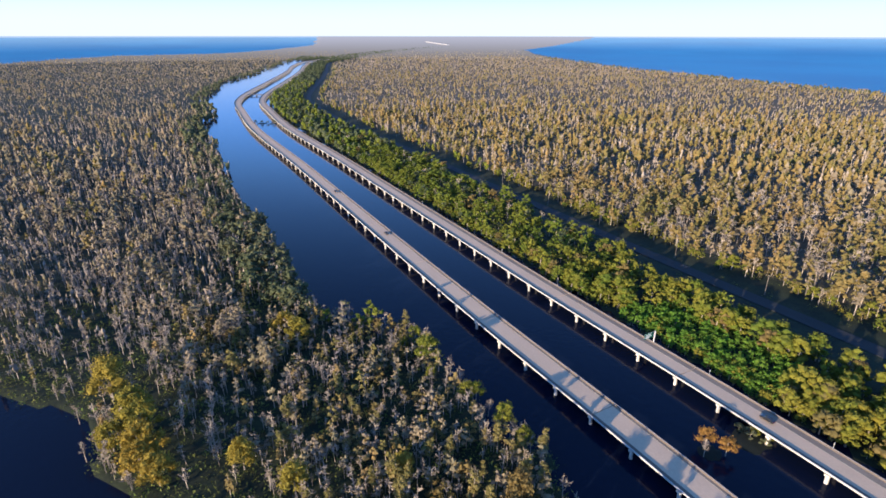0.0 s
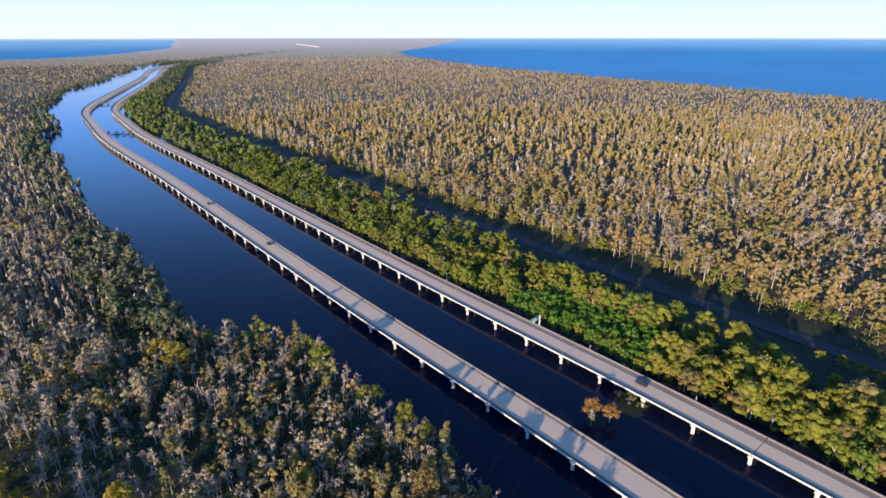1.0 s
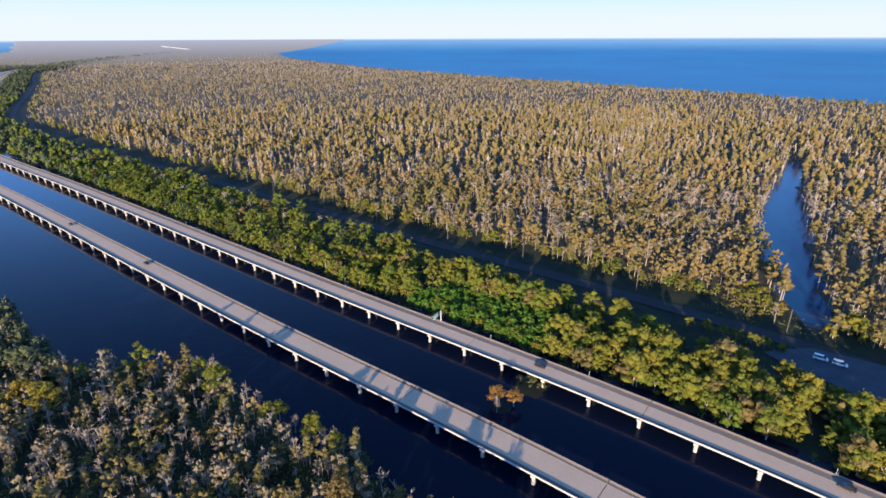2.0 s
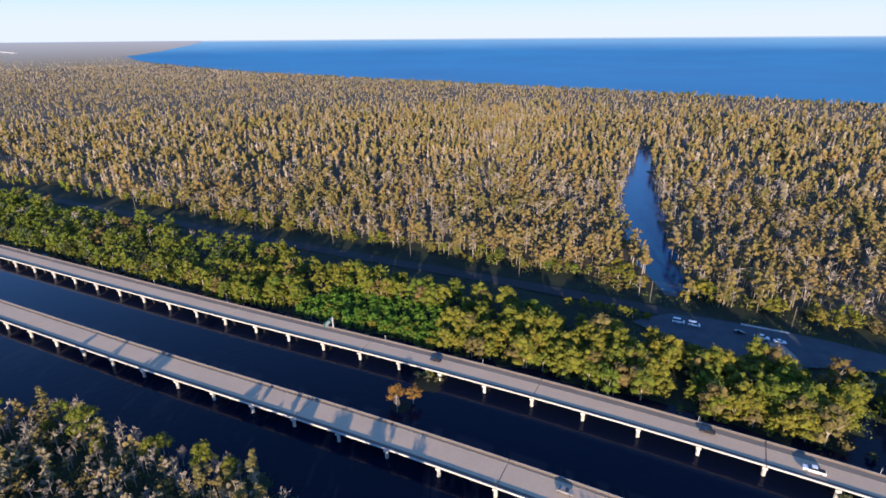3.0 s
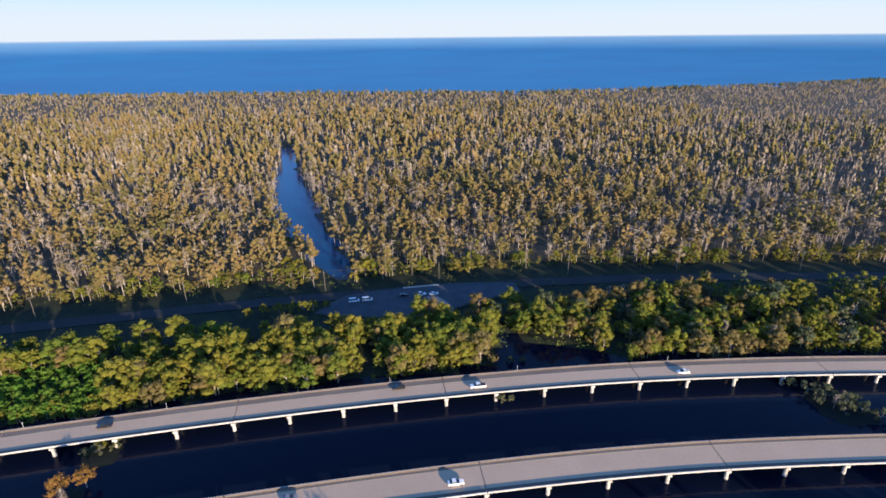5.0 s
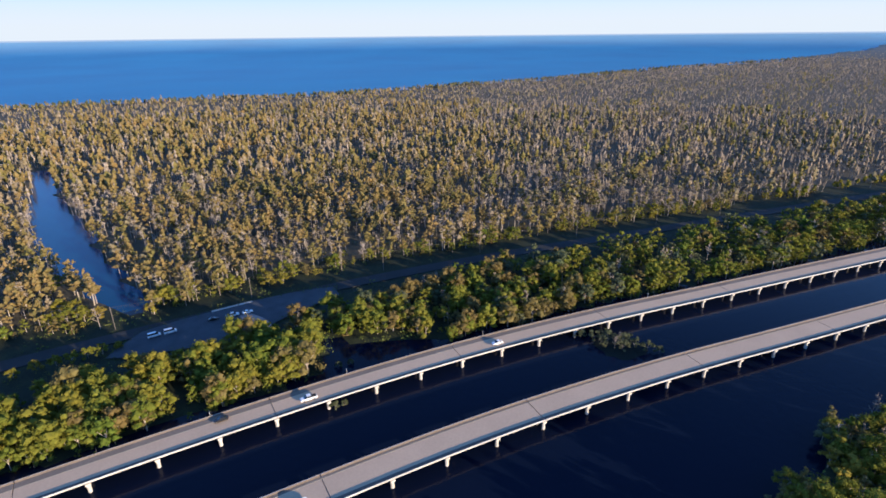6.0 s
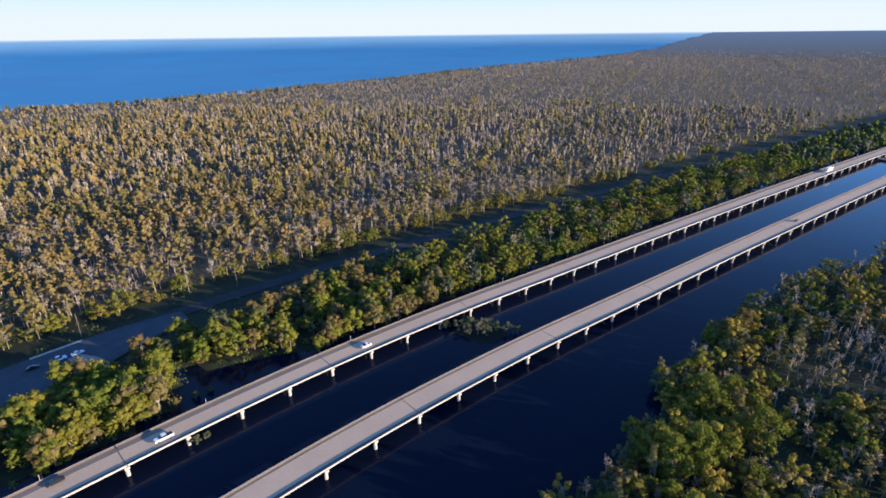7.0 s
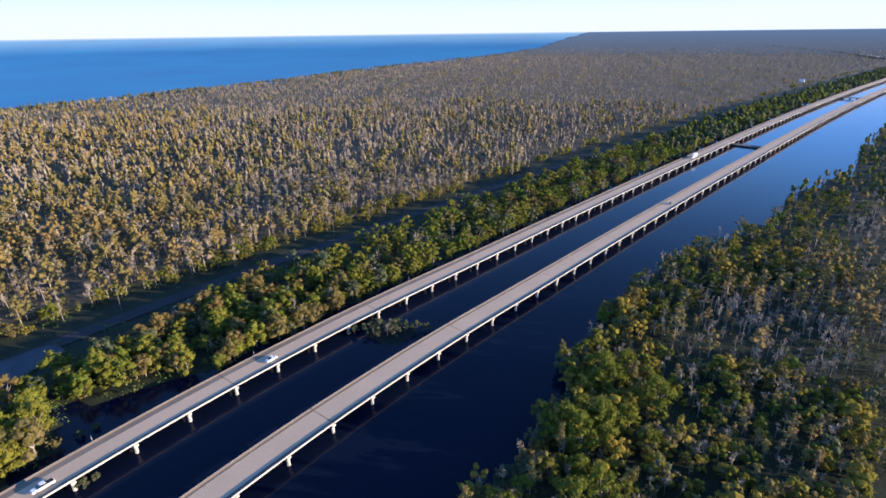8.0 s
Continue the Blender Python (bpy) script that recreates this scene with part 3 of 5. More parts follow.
def cypress(h, lumps, leaves, size, limbs, sides=3, wide=0.15, base=0.36, cap=1.3, tent=False):
    """A swamp cypress: a straight pale trunk under a narrow, broken column of foliage knots with loose sprays about them."""
    lean = np.random.normal(size=2) * 0.03 * h
    mid = (lean[0] * .5, lean[1] * .5, h * 0.5)
    wood = [tube((0, 0, -0.8), mid, 0.012 * h + 0.07, 0.008 * h + .05, sides)]
    if limbs:
        wood.append(tube(mid, (*lean, h * 0.96), 0.008 * h + .05, 0.03, 3))
    out = []
    for i in range(lumps):
        e = (i + 0.3 + 0.6 * rnd()) / lumps
        z = h * (base + (0.93 - base) * e)
        a = i * 2.4 + rnd() * 1.5
        broad = wide * h * (1.0 - 0.5 * e * e) * (0.6 + 0.7 * rnd())
        reach = broad * (0.15 + 0.75 * rnd()) * (0.5 if lumps < 4 else 1.0)
        p = np.array((lean[0] * z / h + math.cos(a) * reach, lean[1] * z / h + math.sin(a) * reach, z))
        r = broad * (0.62 if lumps > 3 else 0.85)
        tall = h * (0.93 - base) / lumps * 0.8 / r * (0.7 + 0.5 * rnd())
        out.append(lump(p, r, min(tall, cap), tent=tent))
        if i < limbs:
            wood.append(tube((lean[0] * z / h, lean[1] * z / h, z - 0.6 * reach), p, 0.07, 0.02, 3))
        k = leaves // lumps
        if k:
            d = np.random.normal(size=(k, 3)) + (0, 0, 0.2)
            d *= (r * (0.85 + 0.45 * rnd(k)) / np.linalg.norm(d, axis=1))[:, None]
            out.append(shingled(p, d * (1, 1, min(tall, cap)), size))
    w = joined(wood)
    return (w[0], quads_to_tris(w[1])), joined(out)


def quads_to_tris(f):
    return f if f.shape[1] == 3 else np.concatenate([f[:, :3], f[:, (0, 2, 3)]])


def billows(h, wide, clumps, leaves, size, low=0.2):
    """Leaf masses: a dense, dented heart inside each clump, under many loose sprays of leaves."""
    out = []
    for i in range(clumps):
        a = i * 2.4 + rnd() * 1.2
        e = (i + 0.5) / clumps
        reach = wide * h * math.sqrt(1 - (e * 0.95) ** 2) * (0.5 + 0.55 * rnd())
        p = np.array((math.cos(a) * reach, math.sin(a) * reach, h * (low + (0.84 - low) * e ** 0.8 + 0.08 * rnd())))
        r = h * (0.09 + 0.09 * rnd() ** 1.5)
        out.append(lump(p, r * (0.84 if leaves < 30 else 0.66), 0.8, leaves > 10, 0.32))
        k = int(leaves * (0.6 + 0.8 * rnd()))
        d = np.random.normal(size=(k, 3))
        d[:, 2] = np.abs(d[:, 2]) * 0.9 - 0.3
        d *= (r * (0.70 + 0.62 * rnd(k)) / np.linalg.norm(d, axis=1))[:, None]
        out.append(shingled(p, d * (1, 1, 0.85), size, 0.8))
    return joined(out)


def billow_tree(h, wide, clumps, leaves, size, limbs, low=0.2):
    wood = [tube((0, 0, -0.6), (0, 0, h * 0.45), 0.022 * h, 0.012 * h, 4)]
    for k in range(limbs):
        a = k * 2.1 + rnd()
        wood.append(tube((0, 0, h * 0.28), (math.cos(a) * h * wide * 0.6, math.sin(a) * h * wide * 0.6, h * 0.62), 0.01 * h + 0.03, 0.03, 3))
    return joined(wood), billows(h, wide, clumps, leaves, size, low)


def template(kind, h, leaves, size, limbs, sides):
    wood, c, s = kind(h, leaves, size, limbs, sides)
    return (wood[0], quads_to_tris(wood[1])), twigs(c, s * 2.0, s * 0.30)


def scatter(temps, x, y, z, scale, yaw, pick, tint, tall=None):
    """All trees of a wood in one set of arrays: vertices, triangles, material index (0 wood, 1 crown), tint."""
    V, F, M, T, n = [], [], [], [], 0
    tall = np.ones(len(x)) if tall is None else tall
    for k, (wood, crown) in enumerate(temps):
        sel = np.flatnonzero(pick == k)
        if not len(sel):
            continue
        tv = np.vstack([wood[0], crown[0]])
        tf = np.vstack([wood[1], crown[1] + len(wood[0])])
        c, s = np.cos(yaw[sel])[:, None], np.sin(yaw[sel])[:, None]
        sc = scale[sel][:, None]
        v = np.stack([(tv[:, 0] * c - tv[:, 1] * s) * sc + x[sel][:, None], (tv[:, 0] * s + tv[:, 1] * c) * sc + y[sel][:, None],
                      tv[:, 2] * sc * tall[sel][:, None] + z[sel][:, None]], -1)
        V.append(v.reshape(-1, 3))
        F.append((tf[None] + n + (np.arange(len(sel)) * len(tv))[:, None, None]).reshape(-1, 3))
        M.append(np.tile(np.r_[np.zeros(len(wood[1]), int), np.ones(len(crown[1]), int)], len(sel)))
        T.append(np.repeat(tint[sel], len(tv)))
        n += len(tv) * len(sel)
    return np.concatenate(V), np.concatenate(F), np.concatenate(M), np.concatenate(T)


def wood_stuff(name, label, category, temps, crown_mat, x, y, scale, tint, tall=None):
    if not len(x):
        return None
    z = 0.3 + rise(x, y)
    v, f, m, t = scatter(temps, x, y, z, scale, rnd(len(x)) * 6.283, np.random.randint(0, len(temps), len(x)), tint, tall)
    ob = mesh_object(name, v, f, [BARK, crown_mat], m, tint=t)
    return tagged(ob, label, category, kind="stuff")


def sown(r0, r1, spacing, y0=-48, y1=168):
    """Jittered places over the seen sector between two radii, spacing metres apart."""
    lo, hi = (r0 * 0.88 if r0 > 100 else r0), min(r1 * 1.12, R_EDGE - 40)
    n = int(0.5 * radians(y1 - y0) * (hi**2 - lo**2) / spacing**2)
    r = np.sqrt(lo**2 + rnd(n) * (hi**2 - lo**2))
    a = np.radians(y0 + rnd(n) * (y1 - y0))
    chance = np.minimum(np.clip((r / r0 - 0.88) / 0.24, 0, 1) if r0 > 100 else 1.0, np.clip((1.12 - r / r1) / 0.24, 0, 1) if r1 < 4000 else 1.0)
    keep = rnd(n) < chance
    return (r * np.sin(a))[keep], (r * np.cos(a))[keep]


def bare_of_wood(tree):
    """The crown alone, for trees so far off that no trunk shows."""
    return (np.zeros((0, 3)), np.zeros((0, 3), int)), tree[1]


# templates, from near to far
RUSTY_A = [cypress(13, 9, 81, 0.38, 3, 4, 0.19) for _ in range(8)]
RUSTY_M = [cypress(13, 6, 18, 0.55, 0, 3, 0.22, 0.33) for _ in range(8)]
RUSTY_B = [cypress(13, 3, 0, 1.0, 0, 3, 0.235, 0.31, 1.6) for _ in range(9)]
RUSTY_C = [bare_of_wood(cypress(12, 1, 2, 1.3, 0, 3, 0.265, 0.22, 2.1, True)) for _ in range(9)]
BARE_A = [template(bare_tree, 12, 66, 0.62, 6, 4) for _ in range(6)]
BARE_M = [template(bare_tree, 12, 34, 0.85, 3, 3) for _ in range(6)]
BARE_B = [cypress(12, 2, 2, 0.9, 0, 3, 0.13, 0.38, 2.6) for _ in range(9)]
BARE_C = [bare_of_wood(cypress(11, 1, 1, 1.0, 0, 3, 0.15, 0.18, 3.0, True)) for _ in range(9)]
LEAFY_A = [billow_tree(10.5, 0.36, 15, 24, 0.32, 3, 0.08) for _ in range(10)]
LEAFY_N = [billow_tree(10.5, 0.36, 11, 14, 0.40, 2, 0.10) for _ in range(9)]
LEAFY_M = [billow_tree(10.5, 0.37, 11, 9, 0.50, 0, 0.08) for _ in range(9)]
LEAFY_B = [(tube((0, 0, -0.6), (0, 0, 5), 0.25, 0.15, 3), joined([lump(np.array((2.8 * rnd() - 1.4, 2.8 * rnd() - 1.4, 2.6 + 1.5 * k)), 1.5 + 1.3 * rnd() - 0.12 * k, 0.8, k > 1, 0.25) for k in range(5)] + [shards(np.random.normal(size=(6, 3)) * (2.0, 2.0, 1.8) + (0, 0, 6.5), 0.9)])) for _ in range(8)]
LEAFY_C = [(tube((0, 0, -0.6), (0, 0, 5), 0.25, 0.15, 3), joined([lump(np.array((3 * rnd() - 1.5, 3 * rnd() - 1.5, 3.5 + 3 * k)), 3.0 + 1.2 * rnd() - 0.5 * k, 0.8) for k in range(2)])) for _ in range(8)]
SHRUBS = [((np.zeros((0, 3)), np.zeros((0, 3), int)), shards(np.random.normal(size=(12, 3)) * (1.1, 1.1, 0.4) + (0, 0, 0.8), 0.5)) for _ in range(6)]


RUSTY_D = [bare_of_wood(cypress(12, 1, 0, 1.0, 0, 3, 0.36, 0.20, 1.6, True)) for _ in range(8)]
BARE_D = [bare_of_wood(cypress(11, 1, 0, 1.0, 0, 3, 0.26, 0.18, 2.2, True)) for _ in range(8)]


def gap_to(line, x, y):
    """Distance to an open line of points."""
    p = np.array(line, float)
    best = np.full(len(x), 1e9)
    for a, b in zip(p, p[1:]):
        d = b - a
        t = np.clip(((x - a[0]) * d[0] + (y - a[1]) * d[1]) / (d @ d), 0, 1)
        best = np.minimum(best, np.hypot(x - a[0] - t * d[0], y - a[1] - t * d[1]))
    return best


def bank_gap(x, y):
    return gap_to(WEST_BANK, x, y)


# single trees: high-grade models, each with its trunk and crown
def tree_model(name, kind, crown_mat, label, category, group, h, leaves, size, limbs, **more):
    if kind is billow_tree:
        wood, crown = billow_tree(h, more["wide"], 16, leaves, size, limbs)
    elif kind is cypress:
        wood, crown = cypress(h, 13, leaves, size, limbs, 6, 0.16)
    else:
        wood, c, sz = kind(h, leaves, size, limbs, 6)
        crown = twigs(c, 0.95, 0.07)
    top = tagged(new(name), label, category, group)
    for nm, (v, f), mat in (("trunk", (wood[0], quads_to_tris(wood[1])), BARK), ("crown", crown, crown_mat)):
        part(nm, v, f, mat, top, tint=np.full(len(v), (0.65 if kind is billow_tree else 1.0) * rnd()))
    return top


MODELS = {
    "rusty": [tree_model("cypress_tree", cypress, RUST, "tall cypress with rusty autumn needles standing in the swamp", "tree", "rusty cypresses", 15, 330, 0.34, 7) for _ in range(4)],
    "bare": [tree_model("bare_cypress", bare_tree, TWIG, "leafless pale grey cypress hung with moss", "tree", "bare cypresses", 12, 240, 0.42, 10) for _ in range(5)],
    "leafy": [tree_model("leafy_tree", billow_tree, GREEN, "broad green tree with yellowing leaves by the water", "tree", "leafy trees on the banks", 11, 72, 0.26, 4, wide=0.36) for _ in range(6)],
}


def plant(kind, x, y, scale):
    """Single trees of one kind: the models themselves first, then copies of them."""
    for i, (a, b, c) in enumerate(zip(x, y, scale)):
        ob = MODELS[kind][i % len(MODELS[kind])]
        m = pose(a, b, 0.3, 0, 0, rnd() * 360)
        if i < len(MODELS[kind]):
            ob.scale = (c, c, c * (0.9 + 0.25 * rnd()))
            ob.matrix_basis = m @ Matrix.Diagonal((*ob.scale, 1))
        else:
            copy_thing(ob, m)


LABELS = {"rusty": ("cypress_swamp", "rusty autumn cypress trees in the swamp", RUST), "bare": ("bare_cypress_swamp", "bare grey cypress trees hung with moss", TWIG),
          "dark": ("dark_thicket", "dark green trees along the channel bank", DARK),
          "leafy": ("leafy_thicket", "dense green and yellowing trees", GREEN), "tan": ("faded_cypress_swamp", "faded brown cypress trees in the west swamp", TAN)}
TEMPS = {"tan": [RUSTY_A, RUSTY_M, RUSTY_B, RUSTY_C, RUSTY_D], "rusty": [RUSTY_A, RUSTY_M, RUSTY_B, RUSTY_C, RUSTY_D], "bare": [BARE_A, BARE_M, BARE_B, BARE_C, BARE_D], "leafy": [LEAFY_N, LEAFY_M, LEAFY_B, LEAFY_C, LEAFY_C], "dark": [LEAFY_N, LEAFY_M, LEAFY_B, LEAFY_C, LEAFY_C]}
BANDS = [(30, 270, 5.9), (270, 480, 5.6), (480, 950, 7.6), (950, 1900, 9.0), (1900, 3150, 12.8)]
for b, (r0, r1, gap) in enumerate(BANDS):
    x, y = sown(r0, r1, gap)
    zone = zones(x, y)
    off, _ = beside(x, y)
    bank = bank_gap(x, y)
    open_spot = (zone == 1) & (wobble(x, y, 17, 1.0, 2) > np.where((y > 90) & (np.hypot(x, y) < 260), 0.25, np.where(y < 60, 1.3, 0.75))) & (np.hypot(x, y) < 420) & (bank > 12)
    keep = ((zone == 4) | (zone == 1)) & ~open_spot & (np.hypot(x - 233, y - 148) > 15) & (np.hypot(x - 243, y - 126) > 9) & ~(inside(x, y, LOT))
    x, y, zone, off, bank = x[keep], y[keep], zone[keep], off[keep], bank[keep]
    u = wobble(x, y, 55, 0.18) + wobble(x, y, 19, 0.16, 7) + rnd(len(x))
    # east swamp: farther bands take more grey bare trees, standing in for haze
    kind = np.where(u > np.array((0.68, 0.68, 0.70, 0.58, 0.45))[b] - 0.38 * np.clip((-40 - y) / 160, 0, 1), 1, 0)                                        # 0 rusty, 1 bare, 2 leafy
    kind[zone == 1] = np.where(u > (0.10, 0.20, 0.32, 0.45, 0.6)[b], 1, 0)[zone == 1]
    south, v = y < 20, rnd(len(x))
    edge = (zone == 1) & south & (bank < np.interp(y, [-330, -200, 20], [45, 110, 110]) + wobble(x, y, 22, 12)) & ~inside(x, y, BARE_PATCH)
    kind[edge & (v < 0.92)] = 0
    kind[edge & (v < 0.68)] = 2
    kind[(zone == 1) & (y > 215) & (bank < 30) & (v < 0.7)] = 3
    kind[edge & (v > 0.3) & (v < 0.42)] = 3
    kind[(zone == 1) & (y < 215) & ~south & (bank < 9) & (v < 0.2)] = 2
    kind[(zone == 1) & (y > 15) & (y < 135) & (bank < 34) & (v < 0.72)] = 0
    kind[(zone == 4) & (off < 119) & (v < 0.5)] = 2
    kind[(zone == 4) & (gap_to(EAST_SHORE, x, y) < 45) & (v < 0.8)] = 3
    tint = np.clip(0.5 + wobble(x, y, 30, 0.2) + 0.6 * (rnd(len(x)) - 0.5), 0, 1)
    tint[zone == 4] = np.clip(tint + 0.35 * np.clip((-60 - y) / 120, 0, 1), 0, 1)[zone == 4]
    green_bank = (kind == 2) & (zone == 1) & (y > 100)
    tint[green_bank] *= 0.35
    south_bank = (kind == 2) & (zone == 1) & (y < 20)
    tint[south_bank] = np.clip(1.4 * tint[south_bank] - 0.08, 0, 1)
    scale = (0.62 + 0.66 * rnd(len(x))) * (1.0 if b < 3 else 0.8)
    scale *= 1 + wobble(x, y, 33, 0.11, 9)
    scale[(kind == 1) & (zone == 1)] *= 0.7
    scale[(kind == 2) & (zone == 4)] *= 0.72
    scale[edge] *= 0.6
    scale[(zone == 1) & (y > 5) & (y < 150) & (bank < 42)] *= 0.74
    single = np.zeros(len(x), bool)
    if b == 0:
        single = ((np.hypot(x + 10, y - 150) < 62) | (np.hypot(x - 118, y + 105) < 50)) & (zone == 1)
    kind[(kind == 0) & (zone == 1) & (v > 0.15) & ~single & (y > 150)] = 4
    kind[(kind == 0) & (zone == 4) & (rnd(len(x)) < (0.1, 0.1, 0.25, 0.4, 0.5)[b] + 0.3 * np.clip((-60 - y) / 120, 0, 1))] = 4
    for k, nm in enumerate(("rusty", "bare", "leafy", "dark", "tan")):
        one = single & (kind == k) & (k < 3)
        if b == 0 and k < 3:
            plant(nm, x[one][:110], y[one][:110], scale[one])
            one[np.flatnonzero(one)[110:]] = False
        rest = (kind == k) & ~one
        name, label, mat = LABELS[nm]
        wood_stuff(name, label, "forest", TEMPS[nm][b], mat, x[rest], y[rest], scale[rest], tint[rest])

BELT = [LEAFY_A, LEAFY_M, LEAFY_B, LEAFY_C]
for b, (r0, r1, gap) in enumerate([(60, 255, 4.8), (255, 620, 5.6), (620, 1200, 6.8), (1200, 3400, 9.5)]):
    x, y = sown(r0, r1, gap)
    keep = (zones(x, y) == 2) & (wobble(x, y, 13, 1.0, 4) < np.where(y < -60, 0.9, 1.25)) & ~inside(x, y, LOT) & ~inside(194 + (x - 194) * 0.72, 10 + (y - 10) * 0.8, INLET) & (np.hypot(x - 217, y - 64) > 9)
    x, y = x[keep], y[keep]
    tint = np.clip(0.5 + wobble(x, y, 24, 0.22) + 0.7 * (rnd(len(x)) - 0.5), 0, 1)
    tint *= np.interp(y, [-400, -60, 20, 210, 360], [0.6, 0.85, 1.0, 0.95, 0.3])
    patch = (beside(x, y)[0] < 42) & (np.hypot(x - 108, y - 196) < 34)
    # far stretches of the belt lean to grey-green, in place of haze
    mix = rnd(len(x)) + 0.25 * (y > 20) * (y < 300) - (0.3 if b > 1 else 0.0)
    size = (0.56 + 0.66 * rnd(len(x)) ** 1.2) * (1 + wobble(x, y, 11, 0.12, 3)) * np.where((y > 30) & (y < 140), 1.12, 1.0)
    size[patch] *= 0.5
    mix = np.where((b == 3) & (y > 1500), 0.1, mix)
    third = ~patch & (rnd(len(x)) < np.where((y > -60) & (y < 40), 0.28, np.where(y > 200, 0.05, 0.14))) & (b < 2)
    wood_stuff("vine_thicket", "bright green vines smothering low bushes beside the viaduct", "bushes", BELT[b], FRESH, x[patch], y[patch], size[patch], tint[patch])
    wood_stuff("browning_trees", "browning trees among the belt along the viaduct", "trees", BELT[b], BROWN, x[third], y[third], size[third], tint[third])
    rest = ~patch & ~third
    leafy = rest & (mix > 0.26)
    wood_stuff("tree_belt", "dense green and yellowing trees along the viaduct", "trees", BELT[b], GREEN, x[leafy], y[leafy], size[leafy], tint[leafy])
    grey, bare = rest & (mix > (0.08 if b < 2 else -1)) & (mix <= 0.26), rest & (mix <= 0.08)
    wood_stuff("grey_green_trees", "grey-green trees among the belt along the viaduct", "trees", BELT[b], DARK, x[grey], y[grey], size[grey], tint[grey])
    if b < 2:
        wood_stuff("bare_belt_trees", "bare grey trees among the belt along the viaduct", "trees", (BARE_A, BARE_M)[b], TWIG, x[bare], y[bare], size[bare] * 0.85, tint[bare])

# bushes that fill the belt's edge down to the water
x, y = sown(60, 420, 4.2)
off, _ = beside(x, y)
keep = (zones(x, y) == 2) & (off < 24) & ~inside(194 + (x - 194) * 0.72, 10 + (y - 10) * 0.8, INLET)
x, y = x[keep], y[keep]
wood_stuff("waterside_bushes", "dense olive bushes hanging over the water beside the viaduct", "bushes", LEAFY_M, GREEN, x, y, 0.28 + 0.25 * rnd(len(x)), 0.2 + 0.7 * rnd(len(x)))

# vines that smother the bushes beside the overhead sign
x, y = sown(150, 300, 2.9)
off, _ = beside(x, y)
keep = (zones(x, y) == 2) & (off < 46) & (np.hypot(x - 108, y - 196) < 38)
x, y = x[keep], y[keep]
wood_stuff("vine_thicket", "bright green vines smothering low bushes beside the viaduct", "bushes", LEAFY_M, FRESH, x, y, 0.30 + 0.22 * rnd(len(x)), rnd(len(x)))

# low bushes along the edge of the east swamp
x, y = sown(170, 480, 5.6)
off, _ = beside(x, y)
off = off + wobble(x, y, 21, 4)
keep = (zones(x, y) == 4) & (off > 105) & (off < 121) & (np.hypot(x - 243, y - 130) > 17)
x, y = x[keep], y[keep]
u = rnd(len(x))
for lo, hi, mat, label in ((0, 0.6, GREEN, "low olive bushes along the swamp edge"), (0.6, 1.1, BROWN, "low browning bushes along the swamp edge")):
    k = (u >= lo) & (u < hi)
    wood_stuff("edge_bushes", label, "bushes", LEAFY_M, mat, x[k], y[k], 0.32 + 0.4 * rnd(k.sum()) ** 1.5, 0.3 + 0.7 * rnd(k.sum()))

# more bare trees that close the west swamp farther off
x, y = sown(250, 640, 6.0)
keep = (zones(x, y) == 1) & (y > 60)
x, y = x[keep], y[keep]
u = rnd(len(x)) + wobble(x, y, 25, 0.2, 8)
for k, mat, label in ((u < 0.6, TWIG, "bare grey cypress trees crowding the west swamp"), (u >= 0.6, TAN, "faded brown cypress trees crowding the west swamp")):
    wood_stuff("west_swamp_trees", label, "forest", BARE_B, mat, x[k], y[k], 0.5 + 0.4 * rnd(k.sum()), rnd(k.sum()))

# slim young trees between the others in the near west swamp
x, y = sown(40, 330, 6.6)
keep = (zones(x, y) == 1) & ((wobble(x, y, 17, 1.0, 2) < 0.25) | (rnd(len(x)) < 0.45))
x, y = x[keep], y[keep]
young = rnd(len(x)) < 0.22
wood_stuff("young_swamp_trees", "slim bare young cypress trees in the swamp", "forest", BARE_M, TWIG, x[~young], y[~young], 0.45 + 0.35 * rnd((~young).sum()), rnd((~young).sum()))
wood_stuff("young_swamp_trees", "small rusty young cypress trees in the swamp", "forest", RUSTY_A, RUST, x[young], y[young], 0.4 + 0.3 * rnd(young.sum()), rnd(young.sum()))

# trees that fill the south part of the west bank
x, y = sown(60, 330, 6.3)
keep = (zones(x, y) == 1) & (y < 5) & (bank_gap(x, y) < 105) & ~inside(x, y, BARE_PATCH) & (wobble(x, y, 15, 1.0, 5) < 0.7)
x, y = x[keep], y[keep]
u = rnd(len(x)) + wobble(x, y, 20, 0.12)
for lo, hi, mat, label in ((-9, 0.40, GREEN, "olive and green trees crowding the channel bank"), (0.40, 0.48, DARK, "grey-green trees crowding the channel bank"),
                           (0.48, 0.82, GOLD, "golden yellow trees crowding the channel bank"), (0.82, 9, BROWN, "browning trees crowding the channel bank")):
    k = (u >= lo) & (u < hi)
    wood_stuff("bank_thicket", label, "trees", LEAFY_N, mat, x[k], y[k], (0.50 if mat is GOLD else 0.38) + 0.62 * rnd(k.sum()) ** 1.4, 0.2 + 0.8 * rnd(k.sum()))

